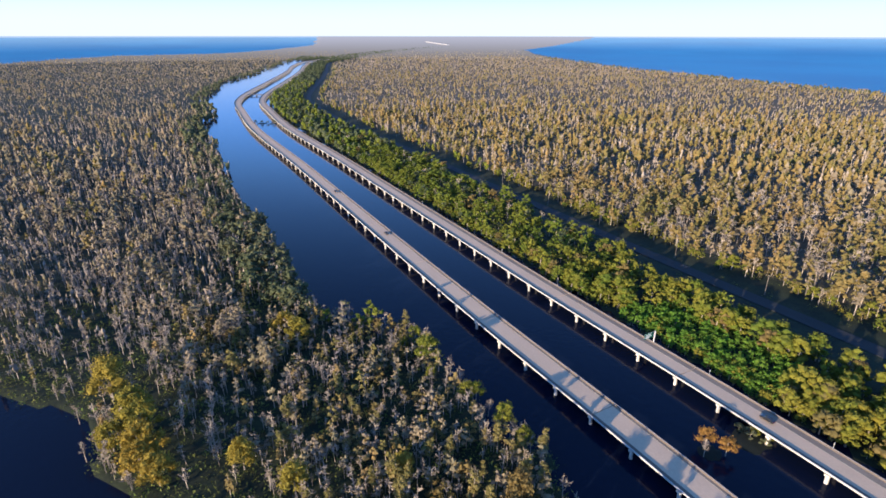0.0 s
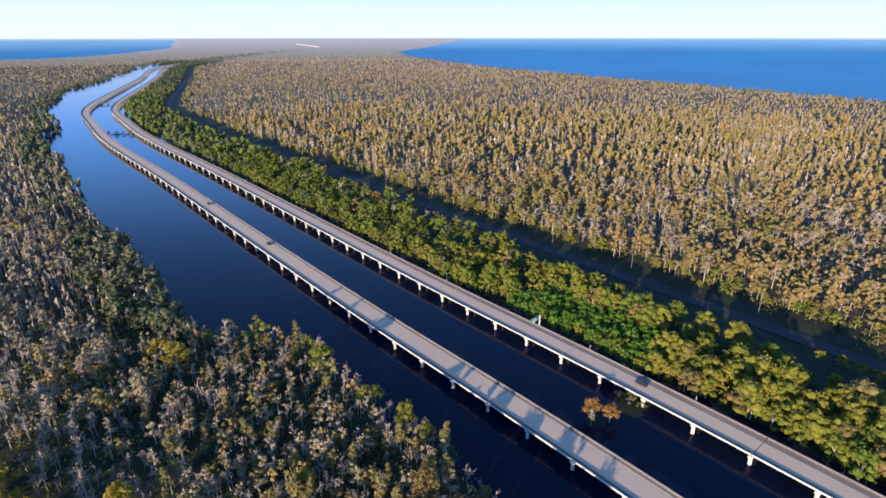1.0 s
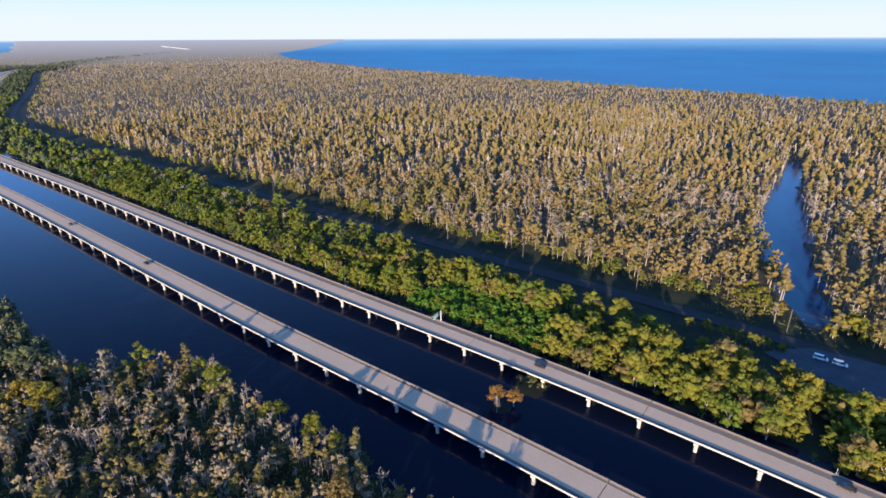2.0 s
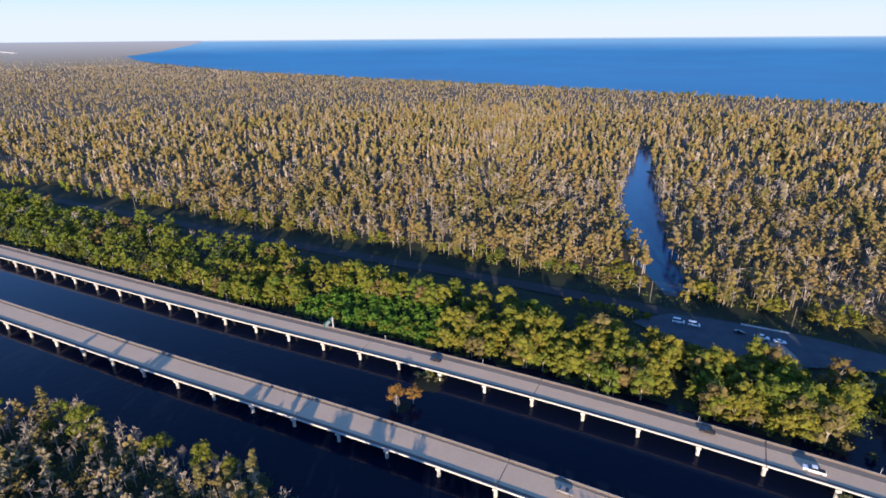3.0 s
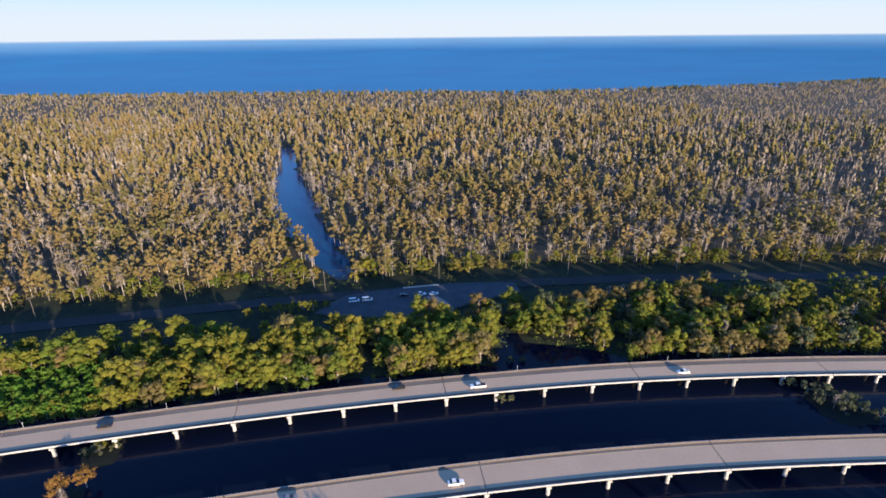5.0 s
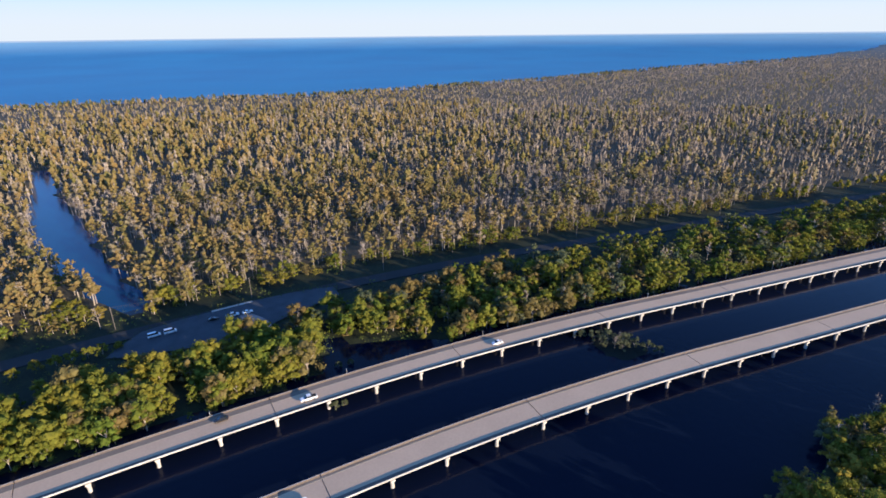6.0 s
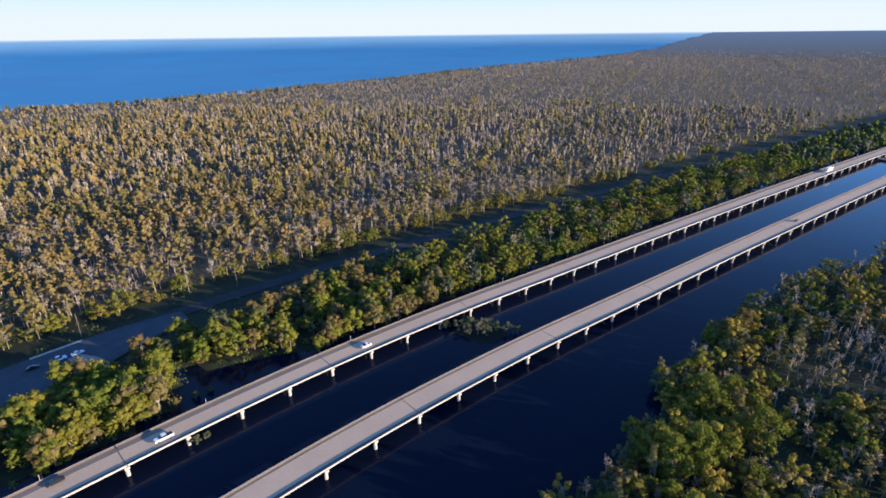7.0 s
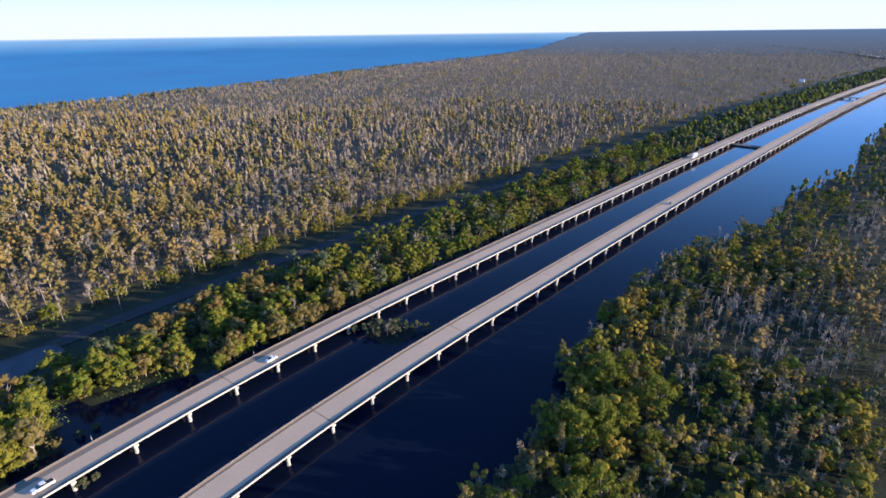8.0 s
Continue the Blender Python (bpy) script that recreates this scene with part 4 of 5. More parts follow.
# slim pale trees that stand close on the point of the west bank
x, y = sown(60, 260, 4.7)
keep = (zones(x, y) == 1) & (y > 55) & (y < 215) & (bank_gap(x, y) < 60 + wobble(x, y, 15, 12, 4))
x, y = x[keep], y[keep]
u = rnd(len(x)) + wobble(x, y, 12, 0.15, 6)
for lo, hi, temps, mat, label in ((-9, 0.38, BARE_M, TWIG, "slim bare cypress trees close together on the bank"), (0.38, 0.66, RUSTY_M, TAN, "slim faded cypress trees close together on the bank"),
                                  (0.66, 0.88, RUSTY_M, RUST, "slim rusty cypress trees close together on the bank"), (0.88, 9, LEAFY_M, BROWN, "small browning trees on the bank")):
    k = (u >= lo) & (u < hi)
    wood_stuff("bank_cypresses", label, "forest", temps, mat, x[k], y[k], 0.45 + 0.35 * rnd(k.sum()), rnd(k.sum()))

# low growth on the swamp floor and along the road
x, y = sown(60, 290, 2.7)
zone = zones(x, y)
keep = (zone > 0) & ((zone != 2) | (np.hypot(x - 196, y - 6) < 45)) & ~inside(x, y, LOT) & (np.abs(beside(x, y)[0] - 88) > 5.5) & (rnd(len(x)) < np.where(zone == 3, 0.12, np.where((zone == 1) & (y > 60), 0.95, 0.4)))
x, y = x[keep], y[keep]
wood_stuff("undergrowth", "low green bushes and reeds on the swamp floor", "undergrowth", SHRUBS, SHRUB, x, y, 0.6 + 1.2 * rnd(len(x)) ** 2, rnd(len(x)))


def islet(name, xy, size, label):
    """A low mat of mud and weeds in the channel."""
    a = np.arange(20) * np.pi / 10
    r = size * (0.8 + 0.35 * rnd(20))
    v = np.vstack([np.column_stack([xy[0] + r * np.cos(a) * k, xy[1] + r * np.sin(a) * k, np.full(20, z)]) for k, z in ((1.0, -0.5), (0.9, 0.06), (0.5, 0.22))] + [[(*xy, 0.3)]])
    f = [(b * 20 + i, b * 20 + (i + 1) % 20, (b + 1) * 20 + (i + 1) % 20, (b + 1) * 20 + i) for b in range(2) for i in range(20)]
    f += [(40 + i, 40 + (i + 1) % 20, 40 + (i + 2) % 20, 60) for i in range(0, 20, 2)]
    return tagged(part(name, v, np.array(f), WEED, None), label, "islet", kind="structure")


WEED = material("dark floating weed", (0.007, 0.011, 0.006), (0.004, 0.007, 0.005), 0.9, 0.3, 2.0, 0.4)
# big golden trees round the pond
for xy, h, wide in (((-121, 156), 19, 0.27), ((-107, 146), 13, 0.42), ((-100, 137), 14, 0.42), ((-95, 129), 13, 0.45), ((-106, 131), 11, 0.42), ((-92, 121), 12, 0.42), ((-84, 117), 12, 0.4), ((-62, 124), 12, 0.24), ((-44, 115), 12, 0.26), ((-14, 121), 10, 0.3), ((-65, 196), 12, 0.42), ((-72, 203), 11, 0.42),
                    ((19, 111), 14, 0.22), ((26, 98), 14, 0.24), ((33, 86), 14, 0.22), ((40, 74), 13, 0.22), ((61, 23), 14, 0.24), ((148, -196), 11, 0.36)):
    ob = tagged(new("golden_tree"), "golden yellow leafy tree at the pond edge" if xy[0] < -75 and xy[1] < 190 else "browning olive tree on the channel bank", "tree", "golden trees")
    wood, crown = billow_tree(h, wide, 20, 75, 0.38, 4, 0.22)
    part("trunk", wood[0], quads_to_tris(wood[1]), BARK, ob, tint=np.full(len(wood[0]), 0.3))
    part("crown", *crown, BROWN if xy[0] > 0 else GOLD, ob, tint=np.full(len(crown[0]), rnd()))
    ob.matrix_basis = pose(*xy, 0.4)
islet("mud_islet", (82.5, 134.5), 4.0, "small dark mud islet between the viaducts")
islet("weed_mat", (98, 140), 6.5, "dark mat of floating weeds beside the piers")
islet("weed_mat", (188, -91), 11.0, "dark mat of floating weeds between the viaducts")
for xy in ((-297, 800), (-280, 796), (-262, 794)):
    islet("mud_islet", xy, 8.0, "small dark islet in the far channel")
for xy, h in (((81.5, 136.5), 8.0), ((86.5, 133.0), 7.4)):
    ob = tagged(new("islet_tree"), "small orange autumn tree on a mud islet", "tree")
    wood, crown = billow_tree(h, 0.38, 16, 48, 0.24, 3, 0.30)
    part("trunk", wood[0], quads_to_tris(wood[1]), BARK, ob, tint=np.full(len(wood[0]), 0.3))
    part("crown", *crown, ORANGE, ob, tint=np.full(len(crown[0]), 0.3))
    ob.matrix_basis = pose(*xy, 0.2)
for nm, xy, sc in (("bare", (79.5, 132.5), 0.55), ("leafy", (100, 142), 0.35), ("leafy", (103.5, 139.5), 0.3),
                   ("bare", (187, -88), 0.55), ("bare", (192, -92), 0.45)):
    ob = MODELS[nm][0]
    keep = ob.scale.copy()
    ob.scale = (sc, sc, sc)
    copy_thing(ob, pose(xy[0], xy[1], 0.1, 0, 0, rnd() * 360))
    ob.scale = keep
    ob.matrix_basis = ob.matrix_basis


# round bushes along the road and at the mouth of the canal
def bush(xy, h, wide, mat):
    ob = tagged(new("roadside_bush"), "rounded olive bush in the verge of the old road", "bush", "roadside bushes")
    wood, crown = billow_tree(h, wide, 12, 34, 0.40, 3, 0.12)
    part("trunk", wood[0], quads_to_tris(wood[1]), BARK, ob, tint=np.full(len(wood[0]), 0.3))
    part("crown", *crown, mat, ob, tint=np.full(len(crown[0]), 0.4 + 0.6 * rnd()))
    ob.matrix_basis = pose(*xy, 0.5, 0, 0, rnd() * 360)


for xy, h, wide in (((188, 150), 4.2, 0.5), ((192, 144), 4.8, 0.5), ((195, 138), 5.2, 0.5), ((197, 133), 5.0, 0.5), ((199.5, 128), 5.2, 0.5), ((202, 123.5), 5.4, 0.5), ((206, 119), 3.4, 0.5),
                    ((227, 159), 7.5, 0.48), ((229, 152), 8.5, 0.48), ((231.5, 146), 8.0, 0.48), ((234, 140.5), 6.0, 0.5), ((236, 152), 9.5, 0.42), ((238, 160), 9.0, 0.42), ((270, 181), 8, 0.45), ((273, 175), 7, 0.45),
                    ((247, 121), 7.5, 0.48), ((248, 114), 8.5, 0.48), ((252, 119), 9.0, 0.42), ((262, 69), 8.0, 0.48), ((264, 62), 7.0, 0.48), ((257, 88), 6.0, 0.48)):
    bush(xy, h, wide, GREEN if rnd() < 0.7 else GOLD)


def reed_clump(xy, h):
    ob = tagged(new("islet_bush"), "grey-green bush growing at the water beside the viaduct", "bush", "islet bushes")
    wood, crown = billow_tree(h, 0.62, 10, 30, 0.36, 3, 0.1)
    part("stem", wood[0], quads_to_tris(wood[1]), BARK, ob, tint=np.full(len(wood[0]), 0.3))
    part("crown", *crown, DARK, ob, tint=np.full(len(crown[0]), 0.4 + 0.6 * rnd()))
    ob.matrix_basis = pose(*xy, 0.1, 0, 0, rnd() * 360)


for xy, h in (((197, -77), 4.2), ((194.5, -82), 5.2), ((192, -87), 5.8), ((189.5, -92), 5.6), ((187, -96.5), 5.2), ((184.5, -101), 4.6), ((196, -87), 4.6), ((186, -91), 4.4), ((190, -84), 4.4), ((192, -95), 4.4), ((182, -105), 3.6),
              ((184.5, 25), 2.4), ((186.5, 20.5), 2.0), ((98.6, 141.5), 3.6), ((96.5, 145.0), 2.8), ((101.5, 138.0), 2.4), ((158.8, 23.6), 3.0), ((160.5, 20.5), 2.2), ((-299, 801), 4.5), ((-291, 799), 5.0), ((-281, 797), 4.6), ((-272, 796), 4.0), ((-262, 794), 5.2)):
    reed_clump(xy, h)

# gravel lot and boat landing by the road
lot = np.array(LOT, float)
mid = lot.mean(0)
top_ring = np.column_stack([lot, np.full(len(lot), 0.93)])
fan = [(len(lot), k, (k + 1) % len(lot)) for k in range(len(lot))]
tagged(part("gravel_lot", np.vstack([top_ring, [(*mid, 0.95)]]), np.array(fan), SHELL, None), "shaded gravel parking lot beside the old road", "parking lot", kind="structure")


def at_line(xy):
    """The station nearest to xy: point, tangent (southwards) and lake-side normal of the east centre line."""
    k = int(np.argmin(np.hypot(LINE_XY[:, 0] - xy[0], LINE_XY[:, 1] - xy[1])))
    return LINE_XY[k], LINE_T[k], LINE_N[k]


GLASS = material("dark car glass", (0.02, 0.025, 0.03), None, 0.08, 1.0, spec=0.6)
TYRE = material("black rubber", (0.02, 0.02, 0.02), None, 0.85, 3.0)
RIM = material("grey wheel rim", (0.45, 0.45, 0.46), None, 0.35, 3.0, metal=0.8)
LAMP = material("red lamp glass", (0.35, 0.02, 0.02), None, 0.2, 3.0)
CLEAR = material("clear lamp glass", (0.7, 0.7, 0.68), None, 0.15, 3.0)
PAINTS = {"white": material("white car paint", (0.78, 0.78, 0.76), (0.7, 0.7, 0.68), 0.3, 0.5, spec=0.5), "black": material("black car paint", (0.02, 0.02, 0.022), None, 0.25, 0.5, spec=0.5),
          "grey": material("grey car paint", (0.22, 0.22, 0.23), None, 0.3, 0.5, spec=0.5), "red": material("red paint", (0.45, 0.03, 0.03), (0.3, 0.02, 0.02), 0.4, 0.8, spec=0.5)}


def loft(stations, half):
    """A closed hull along y from (y, z_low, z_high, width) stations, with bevelled shoulders."""
    rings = []
    for y, z0, z1, w in stations:
        b = 0.12 * (z1 - z0) + 0.03
        rings.append([(-w + 0.05, y, z0), (w - 0.05, y, z0), (w, y, z0 + b), (w, y, z1 - b), (w - 0.14, y, z1), (-w + 0.14, y, z1), (-w, y, z1 - b), (-w, y, z0 + b)])
    v = np.array(rings, float).reshape(-1, 3)
    f = []
    for i in range(len(stations) - 1):
        for j in range(8):
            a, b = i * 8 + j, i * 8 + (j + 1) % 8
            f.append((a, b, b + 8, a + 8))
    for base in (0, (len(stations) - 1) * 8):
        for q in ((0, 1, 2, 7), (2, 3, 6, 7), (3, 4, 5, 6)):
            f.append(tuple(base + k for k in (q[::-1] if base == 0 else q)))
    return v, np.array(f)


def wheel(x, y, r, parent):
    a = np.arange(12) * np.pi / 6
    v = np.vstack([np.column_stack([np.full(12, x + d), y + rr * np.cos(a), r + rr * np.sin(a)]) for d, rr in ((-0.11, r * 0.6), (-0.11, r), (0.11, r), (0.11, r * 0.6))])
    f = [(b * 12 + i, b * 12 + (i + 1) % 12, (b + 1) * 12 + (i + 1) % 12, (b + 1) * 12 + i) for b in range(3) for i in range(12)]
    w = part("wheel", v, np.array(f), TYRE, parent)
    c = np.vstack([np.column_stack([np.full(12, x + d), y + r * 0.6 * np.cos(a), r + r * 0.6 * np.sin(a)]) for d in (-0.09, 0.09)])
    rf = [(i, (i + 1) % 12, 12 + (i + 1) % 12, 12 + i) for i in range(12)] + [(0, 1, 2, 11), (2, 3, 10, 11), (3, 4, 9, 10), (4, 5, 8, 9), (5, 6, 7, 8)] + [(12, 13, 14, 23), (14, 15, 22, 23), (15, 16, 21, 22), (16, 17, 20, 21), (17, 18, 19, 20)]
    part("rim", c, np.array(rf), RIM, w)


def car(shape, paint, label, xy, z, heading, category="car"):
    """A sedan, van or pickup that heads along +y before it is turned."""
    ob = tagged(new({"sedan": "car", "van": "van", "pickup": "pickup_truck"}[shape]), label, category)
    if shape == "sedan":
        L, W, H0 = 4.7, 0.92, 0.98
        hull = [(-2.35, 0.45, 0.80, 0.78), (-2.15, 0.28, 0.98, 0.9), (-1.4, 0.25, 1.0, 0.92), (1.0, 0.25, 0.98, 0.92), (1.9, 0.28, 0.85, 0.9), (2.35, 0.42, 0.68, 0.76)]
        cab = [(-1.75, 0.96, 1.02, 0.8), (-1.1, 0.96, 1.42, 0.72), (0.1, 0.96, 1.45, 0.72), (1.05, 0.95, 1.0, 0.8)]
    elif shape == "van":
        L, W, H0 = 5.2, 0.98, 1.3
        hull = [(-2.6, 0.45, 1.1, 0.9), (-2.5, 0.3, 1.2, 0.98), (1.5, 0.3, 1.2, 0.98), (2.4, 0.3, 1.0, 0.95), (2.6, 0.4, 0.8, 0.85)]
        cab = [(-2.55, 1.18, 1.5, 0.92), (-2.4, 1.18, 2.0, 0.86), (0.9, 1.18, 2.02, 0.86), (1.75, 1.1, 1.2, 0.9)]
    else:
        L, W, H0 = 5.8, 1.0, 1.05
        hull = [(-2.9, 0.55, 1.05, 0.96), (-2.8, 0.4, 1.12, 1.0), (-0.9, 0.4, 1.12, 1.0), (1.2, 0.4, 1.12, 1.0), (2.7, 0.42, 1.08, 0.97), (2.9, 0.5, 0.9, 0.88)]
        cab = [(-0.95, 1.1, 1.75, 0.84), (-0.8, 1.1, 1.85, 0.82), (0.7, 1.1, 1.85, 0.82), (1.5, 1.1, 1.15, 0.9)]
    part("body", *loft(hull, W), PAINTS[paint], ob)
    part("windows", *loft(cab, W), GLASS, ob, "dark windows")
    ys = [c[0] for c in cab]
    zt = max(c[2] for c in cab)
    part("roof", *box(-0.74, 0.74, ys[1] + 0.05, ys[2] - 0.02, zt - 0.01, zt + 0.05), PAINTS[paint], ob)
    if shape == "pickup":
        part("cargo_bed", *box(-0.82, 0.82, -2.75, -1.05, 1.10, 1.135), TYRE, ob, "dark open cargo bed")
    for sx in (-1, 1):
        part("tail_lamp", *box(sx * 0.62 - 0.14, sx * 0.62 + 0.14, hull[0][0] - 0.02, hull[0][0] + 0.1, 0.62, 0.78), LAMP, ob)
        part("headlight", *box(sx * 0.6 - 0.15, sx * 0.6 + 0.15, hull[-1][0] - 0.12, hull[-1][0] + 0.02, 0.52, 0.66), CLEAR, ob)
        for y in (-L * 0.3, L * 0.31):
            wheel(sx * (W - 0.1), y, 0.34 if shape == "sedan" else 0.38, ob)
    ob.matrix_basis = pose(xy[0], xy[1], z, 0, 0, heading)
    return ob


def heading_of(t):
    return math.degrees(math.atan2(-t[0], t[1]))


# traffic on the viaducts
for shape, paint, xy, lane, north, label in (
        ("sedan", "black", (107.9, 146.8), 1.0, True, "black sedan driving on the viaduct deck"), ("sedan", "black", (151.6, 60.3), 2.3, True, "black sedan with a long shadow on the viaduct"),
        ("pickup", "white", (160.7, 33.1), -1.6, True, "white pickup truck on the sunlit deck"), ("sedan", "white", (193.4, -37.7), -1.6, True, "white sedan on the sunlit deck"),
        ("sedan", "grey", (97.8, 71.6), -42.2, False, "grey sedan with a long shadow on the deck"), ("sedan", "white", (115.5, 29.0), -44.6, False, "white sedan with a long shadow on the deck"),
        ("sedan", "black", (-24, 330), -41.8, False, "black sedan far along the viaduct deck"), ("sedan", "black", (-80, 425), -41.8, False, "black sedan far along the viaduct deck"), ("sedan", "grey", (270, -330), -44.0, False, "grey sedan far along the viaduct deck")):
    p, t, n = at_line(xy)
    p = p + t * ((np.array(xy) - p) @ t) + n * lane
    car(shape, paint, label, p, DECK_Z + 0.0, heading_of(-t if north else t), "pickup" if shape == "pickup" else "car")


def box_truck(xy, z, heading):
    ob = tagged(new("box_truck"), "white box truck driving along the viaduct", "truck")
    part("cargo_box", *box(-1.25, 1.25, -6.5, 3.0, 1.1, 4.0), PAINTS["white"], ob)
    part("cab", *loft([(3.2, 0.6, 2.7, 1.15), (4.4, 0.6, 2.75, 1.15), (5.2, 0.6, 1.9, 1.1), (5.5, 0.6, 1.4, 1.05)], 1.1), PAINTS["white"], ob)
    part("windscreen", *loft([(4.45, 1.9, 2.66, 1.05), (5.26, 1.88, 1.95, 1.05)], 1.0), GLASS, ob, "dark windscreen")
    part("chassis", *box(-0.5, 0.5, -6.4, 5.2, 0.6, 1.1), TYRE, ob, "black chassis")
    for sx in (-1, 1):
        for y in (-5.2, -3.9, 4.3):
            wheel(sx * 1.05, y, 0.5, ob)
    ob.matrix_basis = pose(xy[0], xy[1], z, 0, 0, heading)


p, t, n = at_line((318, -483))
box_truck(p - n * 1.6, DECK_Z, heading_of(-t))

# parked cars on the lot
_, t, n = at_line((146, 64))
for shape, paint, xy, turn, label in (("van", "white", (214.0, 107.8), 4, "white van parked on the shaded lot"), ("van", "white", (216.8, 102.0), 2, "white van parked on the shaded lot"),
                                      ("pickup", "white", (229.4, 78.6), 0, "white pickup parked near the water edge"), ("sedan", "white", (232.0, 72.4), 3, "white sedan parked near the water edge"),
                                      ("sedan", "black", (226.5, 86.5), 0, "dark sedan parked in the shade")):
    car(shape, paint, label, xy, 0.96, heading_of(t) + turn, "van" if shape == "van" else "car")


def kayak(paint, label, xy, turn):
    ob = tagged(new("kayak"), label, "kayak", "kayaks on the landing")
    part("hull", *loft([(-2.2, 0.22, 0.34, 0.2), (-1.2, 0.02, 0.36, 0.36), (0, 0.0, 0.36, 0.42), (1.2, 0.02, 0.36, 0.36), (2.2, 0.22, 0.34, 0.2)], 0.4), paint, ob)
    part("cockpit", *box(-0.22, 0.22, -0.5, 0.4, 0.355, 0.385), TYRE, ob, "dark cockpit opening")
    ob.matrix_basis = pose(xy[0], xy[1], 0.97, 0, 0, turn)


for k in range(7):
    kayak((PAINTS["red"], PAINTS["red"], SHELL)[k % 3], ("red kayak lying on the gravel landing", "red kayak lying on the gravel landing", "pale weathered kayak on the gravel")[k % 3], (216.0 + 1.05 * k, 61.0 + 1.35 * k + 0.8 * (k % 2)), -38 + 9 * (k % 3))

# weeds creeping over the edge of the lot
ring = np.vstack([lot[k] + (lot[(k + 1) % len(lot)] - lot[k]) * t for k in range(len(lot)) for t in np.arange(0, 1, 0.12)]) + np.random.normal(size=(len(lot) * 9, 2)) * 1.1
wood_stuff("lot_weeds", "low dark weeds along the edge of the gravel lot", "weeds", SHRUBS, SHRUB, ring[:, 0], ring[:, 1], 0.5 + 0.5 * rnd(len(ring)), 0.5 * rnd(len(ring)))

# worn concrete boat ramp beside the kayaks
RAMP = material("worn pinkish concrete", (0.36, 0.27, 0.235), (0.22, 0.17, 0.15), 0.9, 0.3, 2.0, 0.2)
ramp = np.array([(229.5, 75.5), (231.5, 71.0), (227.0, 64.5), (221.5, 59.5), (216.5, 57.5), (213.5, 60.5), (216.5, 65.5), (222.5, 71.5)])
v = np.vstack([np.column_stack([ramp, np.full(8, z)]) for z in (0.6, 0.965)])
f = [(k, (k + 1) % 8, 8 + (k + 1) % 8, 8 + k) for k in range(8)] + [(8, 9, 10, 11), (8, 11, 12, 15), (12, 13, 14, 15)]
tagged(part("boat_ramp", v, np.array(f), RAMP, None), "worn pinkish concrete boat ramp on the lot", "boat ramp", kind="structure")

# landing stage along the ditch edge
DOCKWOOD = material("bleached dock boards", (0.5, 0.47, 0.42), (0.36, 0.33, 0.29), 0.85, 0.4, 3.0, 0.2)
dock = tagged(new("landing_stage"), "bleached wooden landing stage along the ditch", "dock")
d0, d1 = np.array((234.8, 90.0)), np.array((243.0, 74.5))
dt = (d1 - d0) / np.hypot(*(d1 - d0))
for k in range(19):
    v, f = box(-0.75, 0.75, -0.45, 0.45, 1.05, 1.13)
    part("board", turned(v, d0 + dt * (0.5 + k), dt), f, DOCKWOOD, dock)
for k in range(5):
    for sx in (-0.6, 0.6):
        v, f = box(sx - 0.08, sx + 0.08, -0.08, 0.08, -1.5, 1.05)
        part("post", turned(v, d0 + dt * (0.6 + 4.5 * k), dt), f, DOCKWOOD, dock)

# cantilever sign over the east carriageway
STEEL = material("galvanised steel", (0.55, 0.55, 0.54), (0.42, 0.42, 0.41), 0.5, 1.0, metal=0.3)
SIGN_GREEN = material("green sign sheet", (0.012, 0.10, 0.062), (0.010, 0.08, 0.05), 0.5, 0.5)
SIGN_WHITE = material("white sign lettering", (0.75, 0.75, 0.73), None, 0.5, 1.0)
p, t, n = at_line((88.4, 190.9))
sign = tagged(new("overhead_sign"), "green highway sign on a grey cantilever arm", "road sign")
part("pole", *octagon(6.15, 0, 0.28, -0.6, 5.6), STEEL, sign)
for z in (4.0, 5.3):
    part("arm", *box(-0.4, 6.2, -0.07, 0.07, z - 0.07, z + 0.07), STEEL, sign)
for k in range(6):
    a = tube((k * 1.05, 0, 4.0), (k * 1.05 + 0.9, 0, 5.3), 0.05, 0.05, 4)
    part("brace", a[0], a[1], STEEL, sign)
panel = part("sign_panel", *box(-0.2, 4.6, -0.26, -0.16, 3.3, 5.9), SIGN_GREEN, sign, "green sign panel")
part("border", *box(-0.1, 4.5, -0.275, -0.262, 5.70, 5.78), SIGN_WHITE, panel)
for z, x1 in ((5.0, 3.6), (4.3, 4.0), (3.7, 2.6)):
    part("lettering_bar", *box(0.4, x1, -0.275, -0.262, z - 0.16, z + 0.16), SIGN_WHITE, panel)
sign.matrix_basis = pose(p[0], p[1], DECK_Z, 0, 0, math.degrees(math.atan2(n[1], n[0])))

# marker posts on the parapets
for xy in ((153.2, 64.2), (95.6, 169.3), (118, 132), (172, 20), (196, -34), (222, -118), (30, 290), (-20, 385)):
    p, t, n = at_line(xy)
    p = p + t * ((np.array(xy) - p) @ t)
    post = tagged(new("marker_post"), "thin grey post on the viaduct parapet", "post", "marker posts")
    part("shaft", *octagon(0, 0, 0.07, -0.3, 2.1), STEEL, post)
    part("plate", *box(-0.25, 0.25, -0.03, 0.03, 1.5, 2.1), STEEL, post)
    post.matrix_basis = pose(*(p + n * 6.02), DECK_Z + 0.5, 0, 0, heading_of(t))

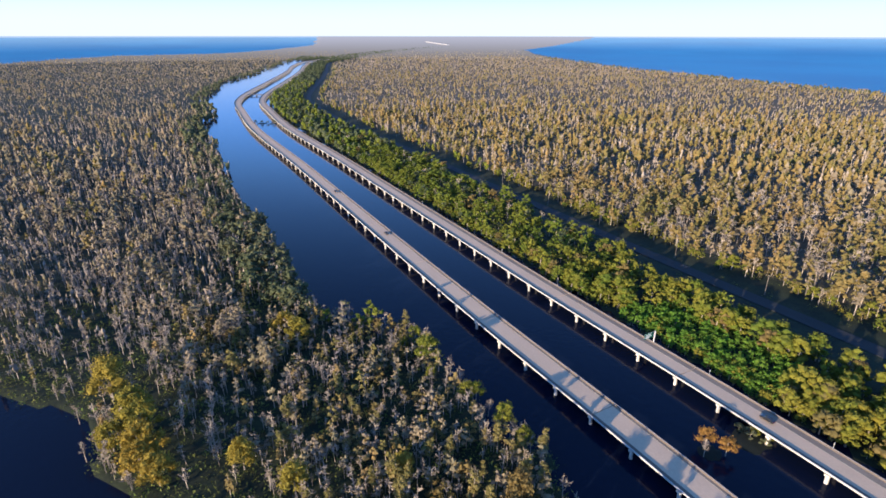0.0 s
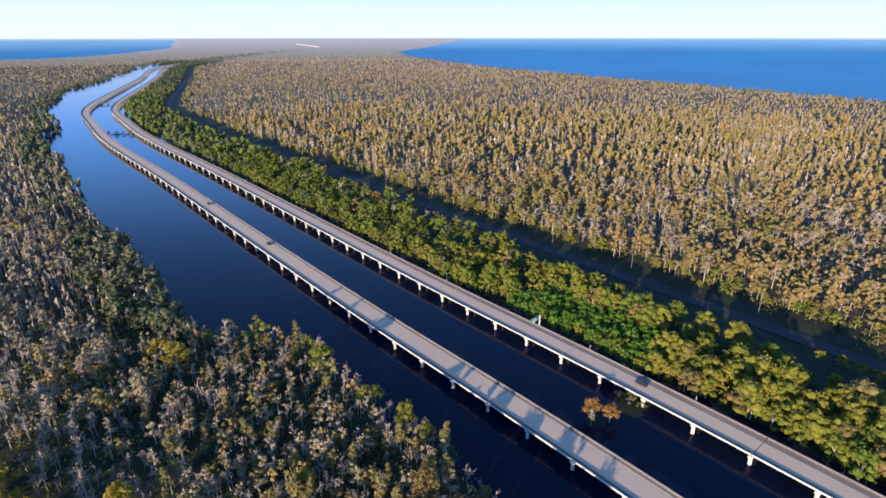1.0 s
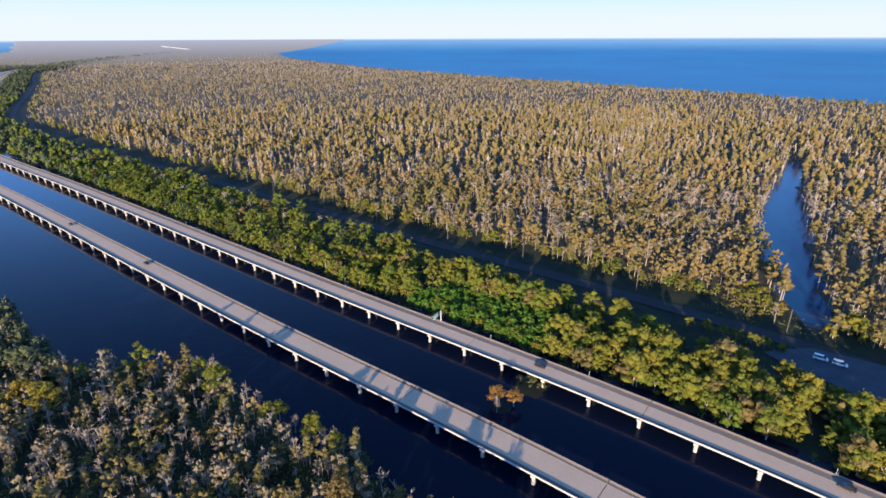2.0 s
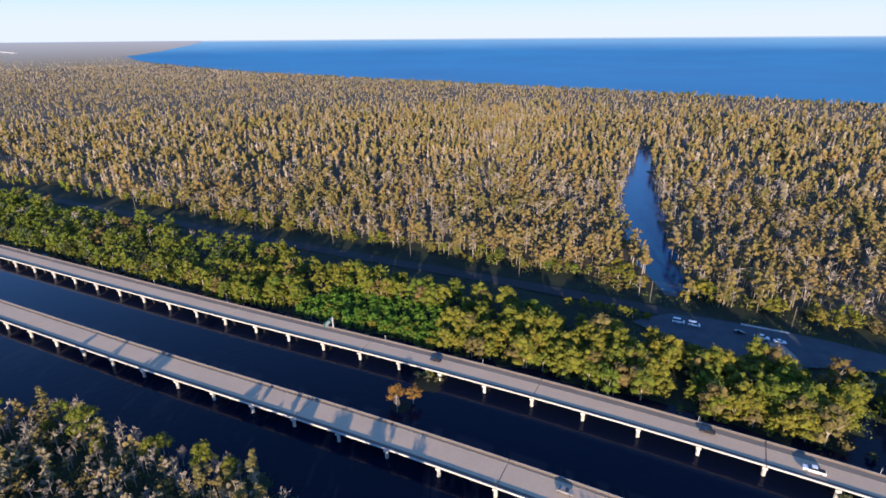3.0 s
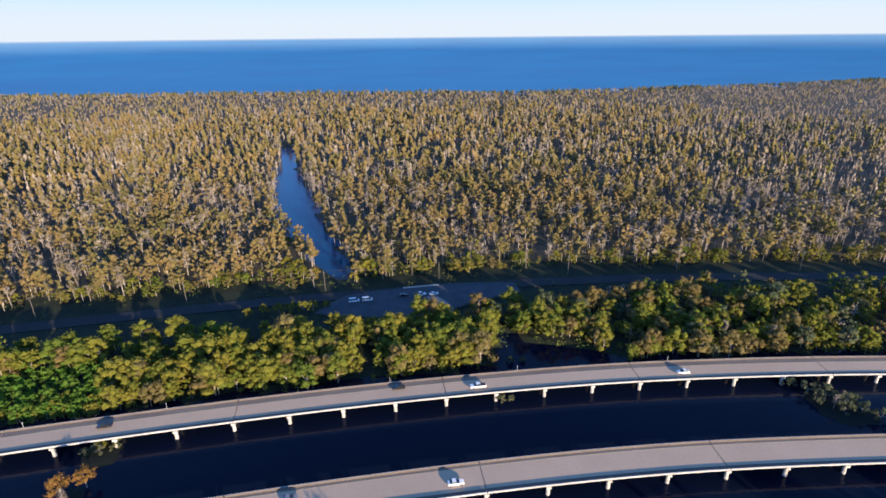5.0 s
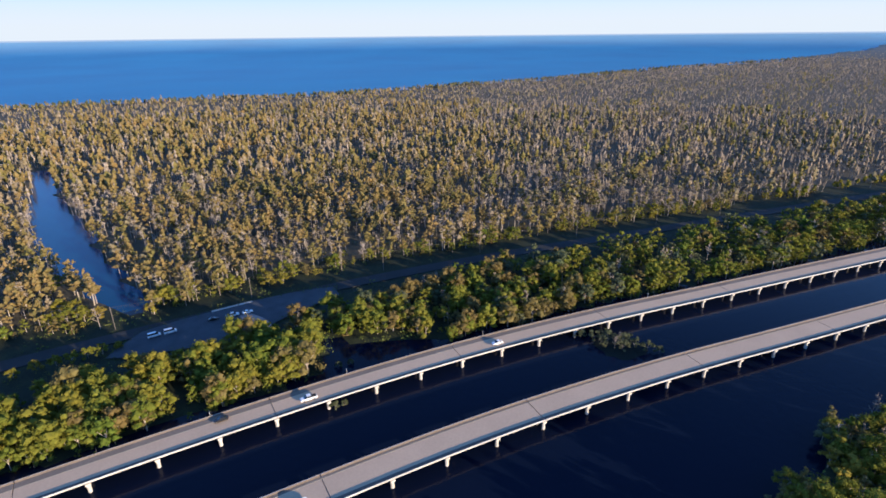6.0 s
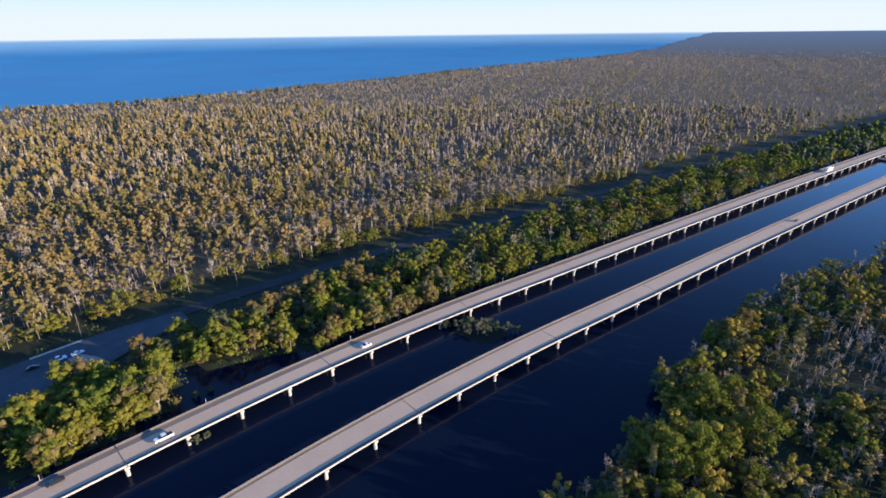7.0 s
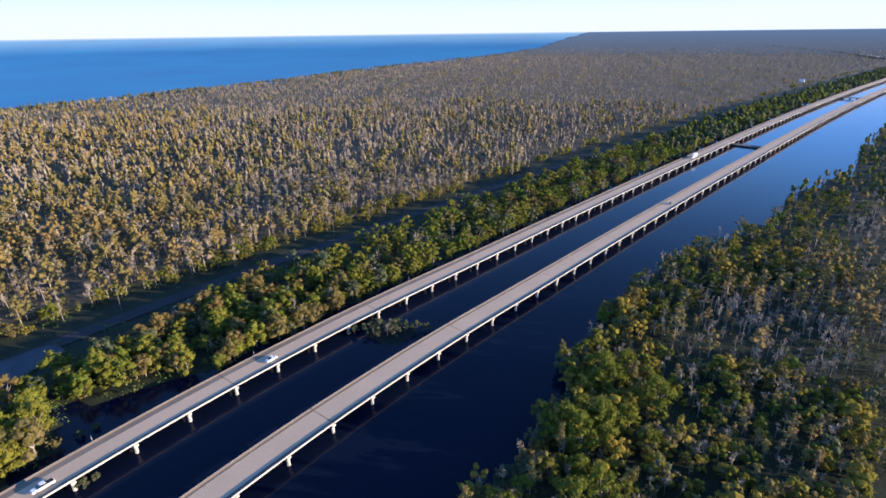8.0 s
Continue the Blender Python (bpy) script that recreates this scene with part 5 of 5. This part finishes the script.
# power poles and wires along the road
POLEWOOD = material("weathered pole wood", (0.17, 0.15, 0.125), (0.11, 0.095, 0.08), 0.9, 0.8, 5.0, 0.2)
WIRE = material("dark wire", (0.03, 0.03, 0.03), None, 0.6, 1.0)
poles = []
for k in range(-5, 8):
    p, t, n = at_line((108.5, 137.4))
    i0 = int(np.argmin(np.hypot(LINE_XY[:, 0] - 108.5, LINE_XY[:, 1] - 137.4)))
    i = i0 + int(round(k * 61 / 8.0)) - 1
    q = LINE_XY[i] + LINE_N[i] * 96.5
    pole = tagged(new("power_pole"), "weathered wooden power pole with a crossarm", "power pole", "power poles along the road")
    part("shaft", *octagon(0, 0, 0.13, -1.0, 11.0), POLEWOOD, pole)
    part("crossarm", *box(-1.2, 1.2, -0.06, 0.06, 10.2, 10.35), POLEWOOD, pole)
    for x in (-1.05, 0.0, 1.05):
        part("insulator", *octagon(x, 0, 0.07, 10.35 if x else 11.0, 10.6 if x else 11.25), STEEL, pole)
    pole.matrix_basis = pose(q[0], q[1], 0.5, 0, 0, heading_of(LINE_T[i]))
    poles.append((q, LINE_N[i]))
wires = tagged(new("power_line"), "thin sagging power wires between the poles", "wires")
for (a, na), (b, nb) in zip(poles, poles[1:]):
    for x, z in ((-1.05, 11.1), (0.0, 11.75), (1.05, 11.1)):
        for k in range(6):
            s0, s1 = k / 6, (k + 1) / 6
            p0 = np.r_[(a + na * x) * (1 - s0) + (b + nb * x) * s0, z - 1.1 * 4 * s0 * (1 - s0)]
            p1 = np.r_[(a + na * x) * (1 - s1) + (b + nb * x) * s1, z - 1.1 * 4 * s1 * (1 - s1)]
            v, f = tube(p0, p1, 0.02, 0.02, 3)
            part("wire", v, f, WIRE, wires)

# crossovers between the carriageways
OLD = material("dark old concrete", (0.16, 0.15, 0.14), (0.10, 0.095, 0.09), 0.9, 0.3, 2.0, 0.2)
for xy, z, label in (((-398, 1175), 3.4, "dark concrete crossover beam in the far bend"), ((330, -595), 1.6, "dark low concrete crossing between the viaducts"), ((478, -1150), 3.2, "dark concrete crossover beam on two piers")):
    p, t, n = at_line(xy)
    ob = tagged(new("crossover"), label, "bridge")
    v, f = box(-37, -6, -4.0, 4.0, z - 0.9, z)
    part("beam", v, f, OLD, ob)
    for x in (-31, -21, -11):
        part("pier", *box(x - 0.8, x + 0.8, -3, 3, -2, z - 0.9), OLD, ob)
    ob.matrix_basis = pose(p[0], p[1], 0, 0, 0, math.degrees(math.atan2(n[1], n[0])))

# far roads and a shed
FARWHITE = material("white painted metal", (0.75, 0.75, 0.73), (0.62, 0.62, 0.6), 0.6, 0.1)
fr, frt = spline([(-193, 4197), (-106, 4054), (-25, 3911)], 20)
frn = np.stack([-frt[:, 1], frt[:, 0]], -1)
tagged(part("distant_causeway", *sweep([(-9, -3), (9, -3), (9, 0), (-9, 0)], fr, frn, 9 + rise(fr[:, 0], fr[:, 1])), CONCRETE, None), "far pale concrete causeway above the marsh", "road", kind="structure")
shed = tagged(new("shed"), "small white metal shed beside the far road", "shed")
part("wall", *box(-5, 5, -4, 4, -0.5, 4.0), FARWHITE, shed)
part("roof", np.array([(-5.4, -4.4, 3.95), (5.4, -4.4, 3.95), (5.4, 4.4, 3.95), (-5.4, 4.4, 3.95), (-5.4, 0, 6.2), (5.4, 0, 6.2)], float), np.array([(0, 1, 5, 4), (2, 3, 4, 5)]), FARWHITE, shed)
part("door", *box(-1.2, 1.2, -4.06, -3.99, 0.3, 3.0), OLD, shed, "grey door")
shed.matrix_basis = pose(694, -1423, 0.6, 0, 0, 15)

# a far line of trees and a pale road to the south
fr, frt = spline([(1750, -3110), (1485, -2928), (1303, -2814), (1172, -2724), (948, -2508)], 9)
wood_stuff("distant_tree_line", "dark far line of trees along a canal", "trees", LEAFY_C, DARK, fr[:, 0] + 6 * rnd(len(fr)), fr[:, 1] + 6 * rnd(len(fr)), 0.7 + 0.5 * rnd(len(fr)), 0.4 * rnd(len(fr)))
frn = np.stack([-frt[:, 1], frt[:, 0]], -1)
tagged(part("distant_road", *sweep([(-7, -3), (7, -3), (7, 0), (-7, 0)], fr + frn * 24, frn, 5 + rise(fr[:, 0], fr[:, 1])), CONCRETE, None), "far pale road through the marsh", "road", kind="structure")
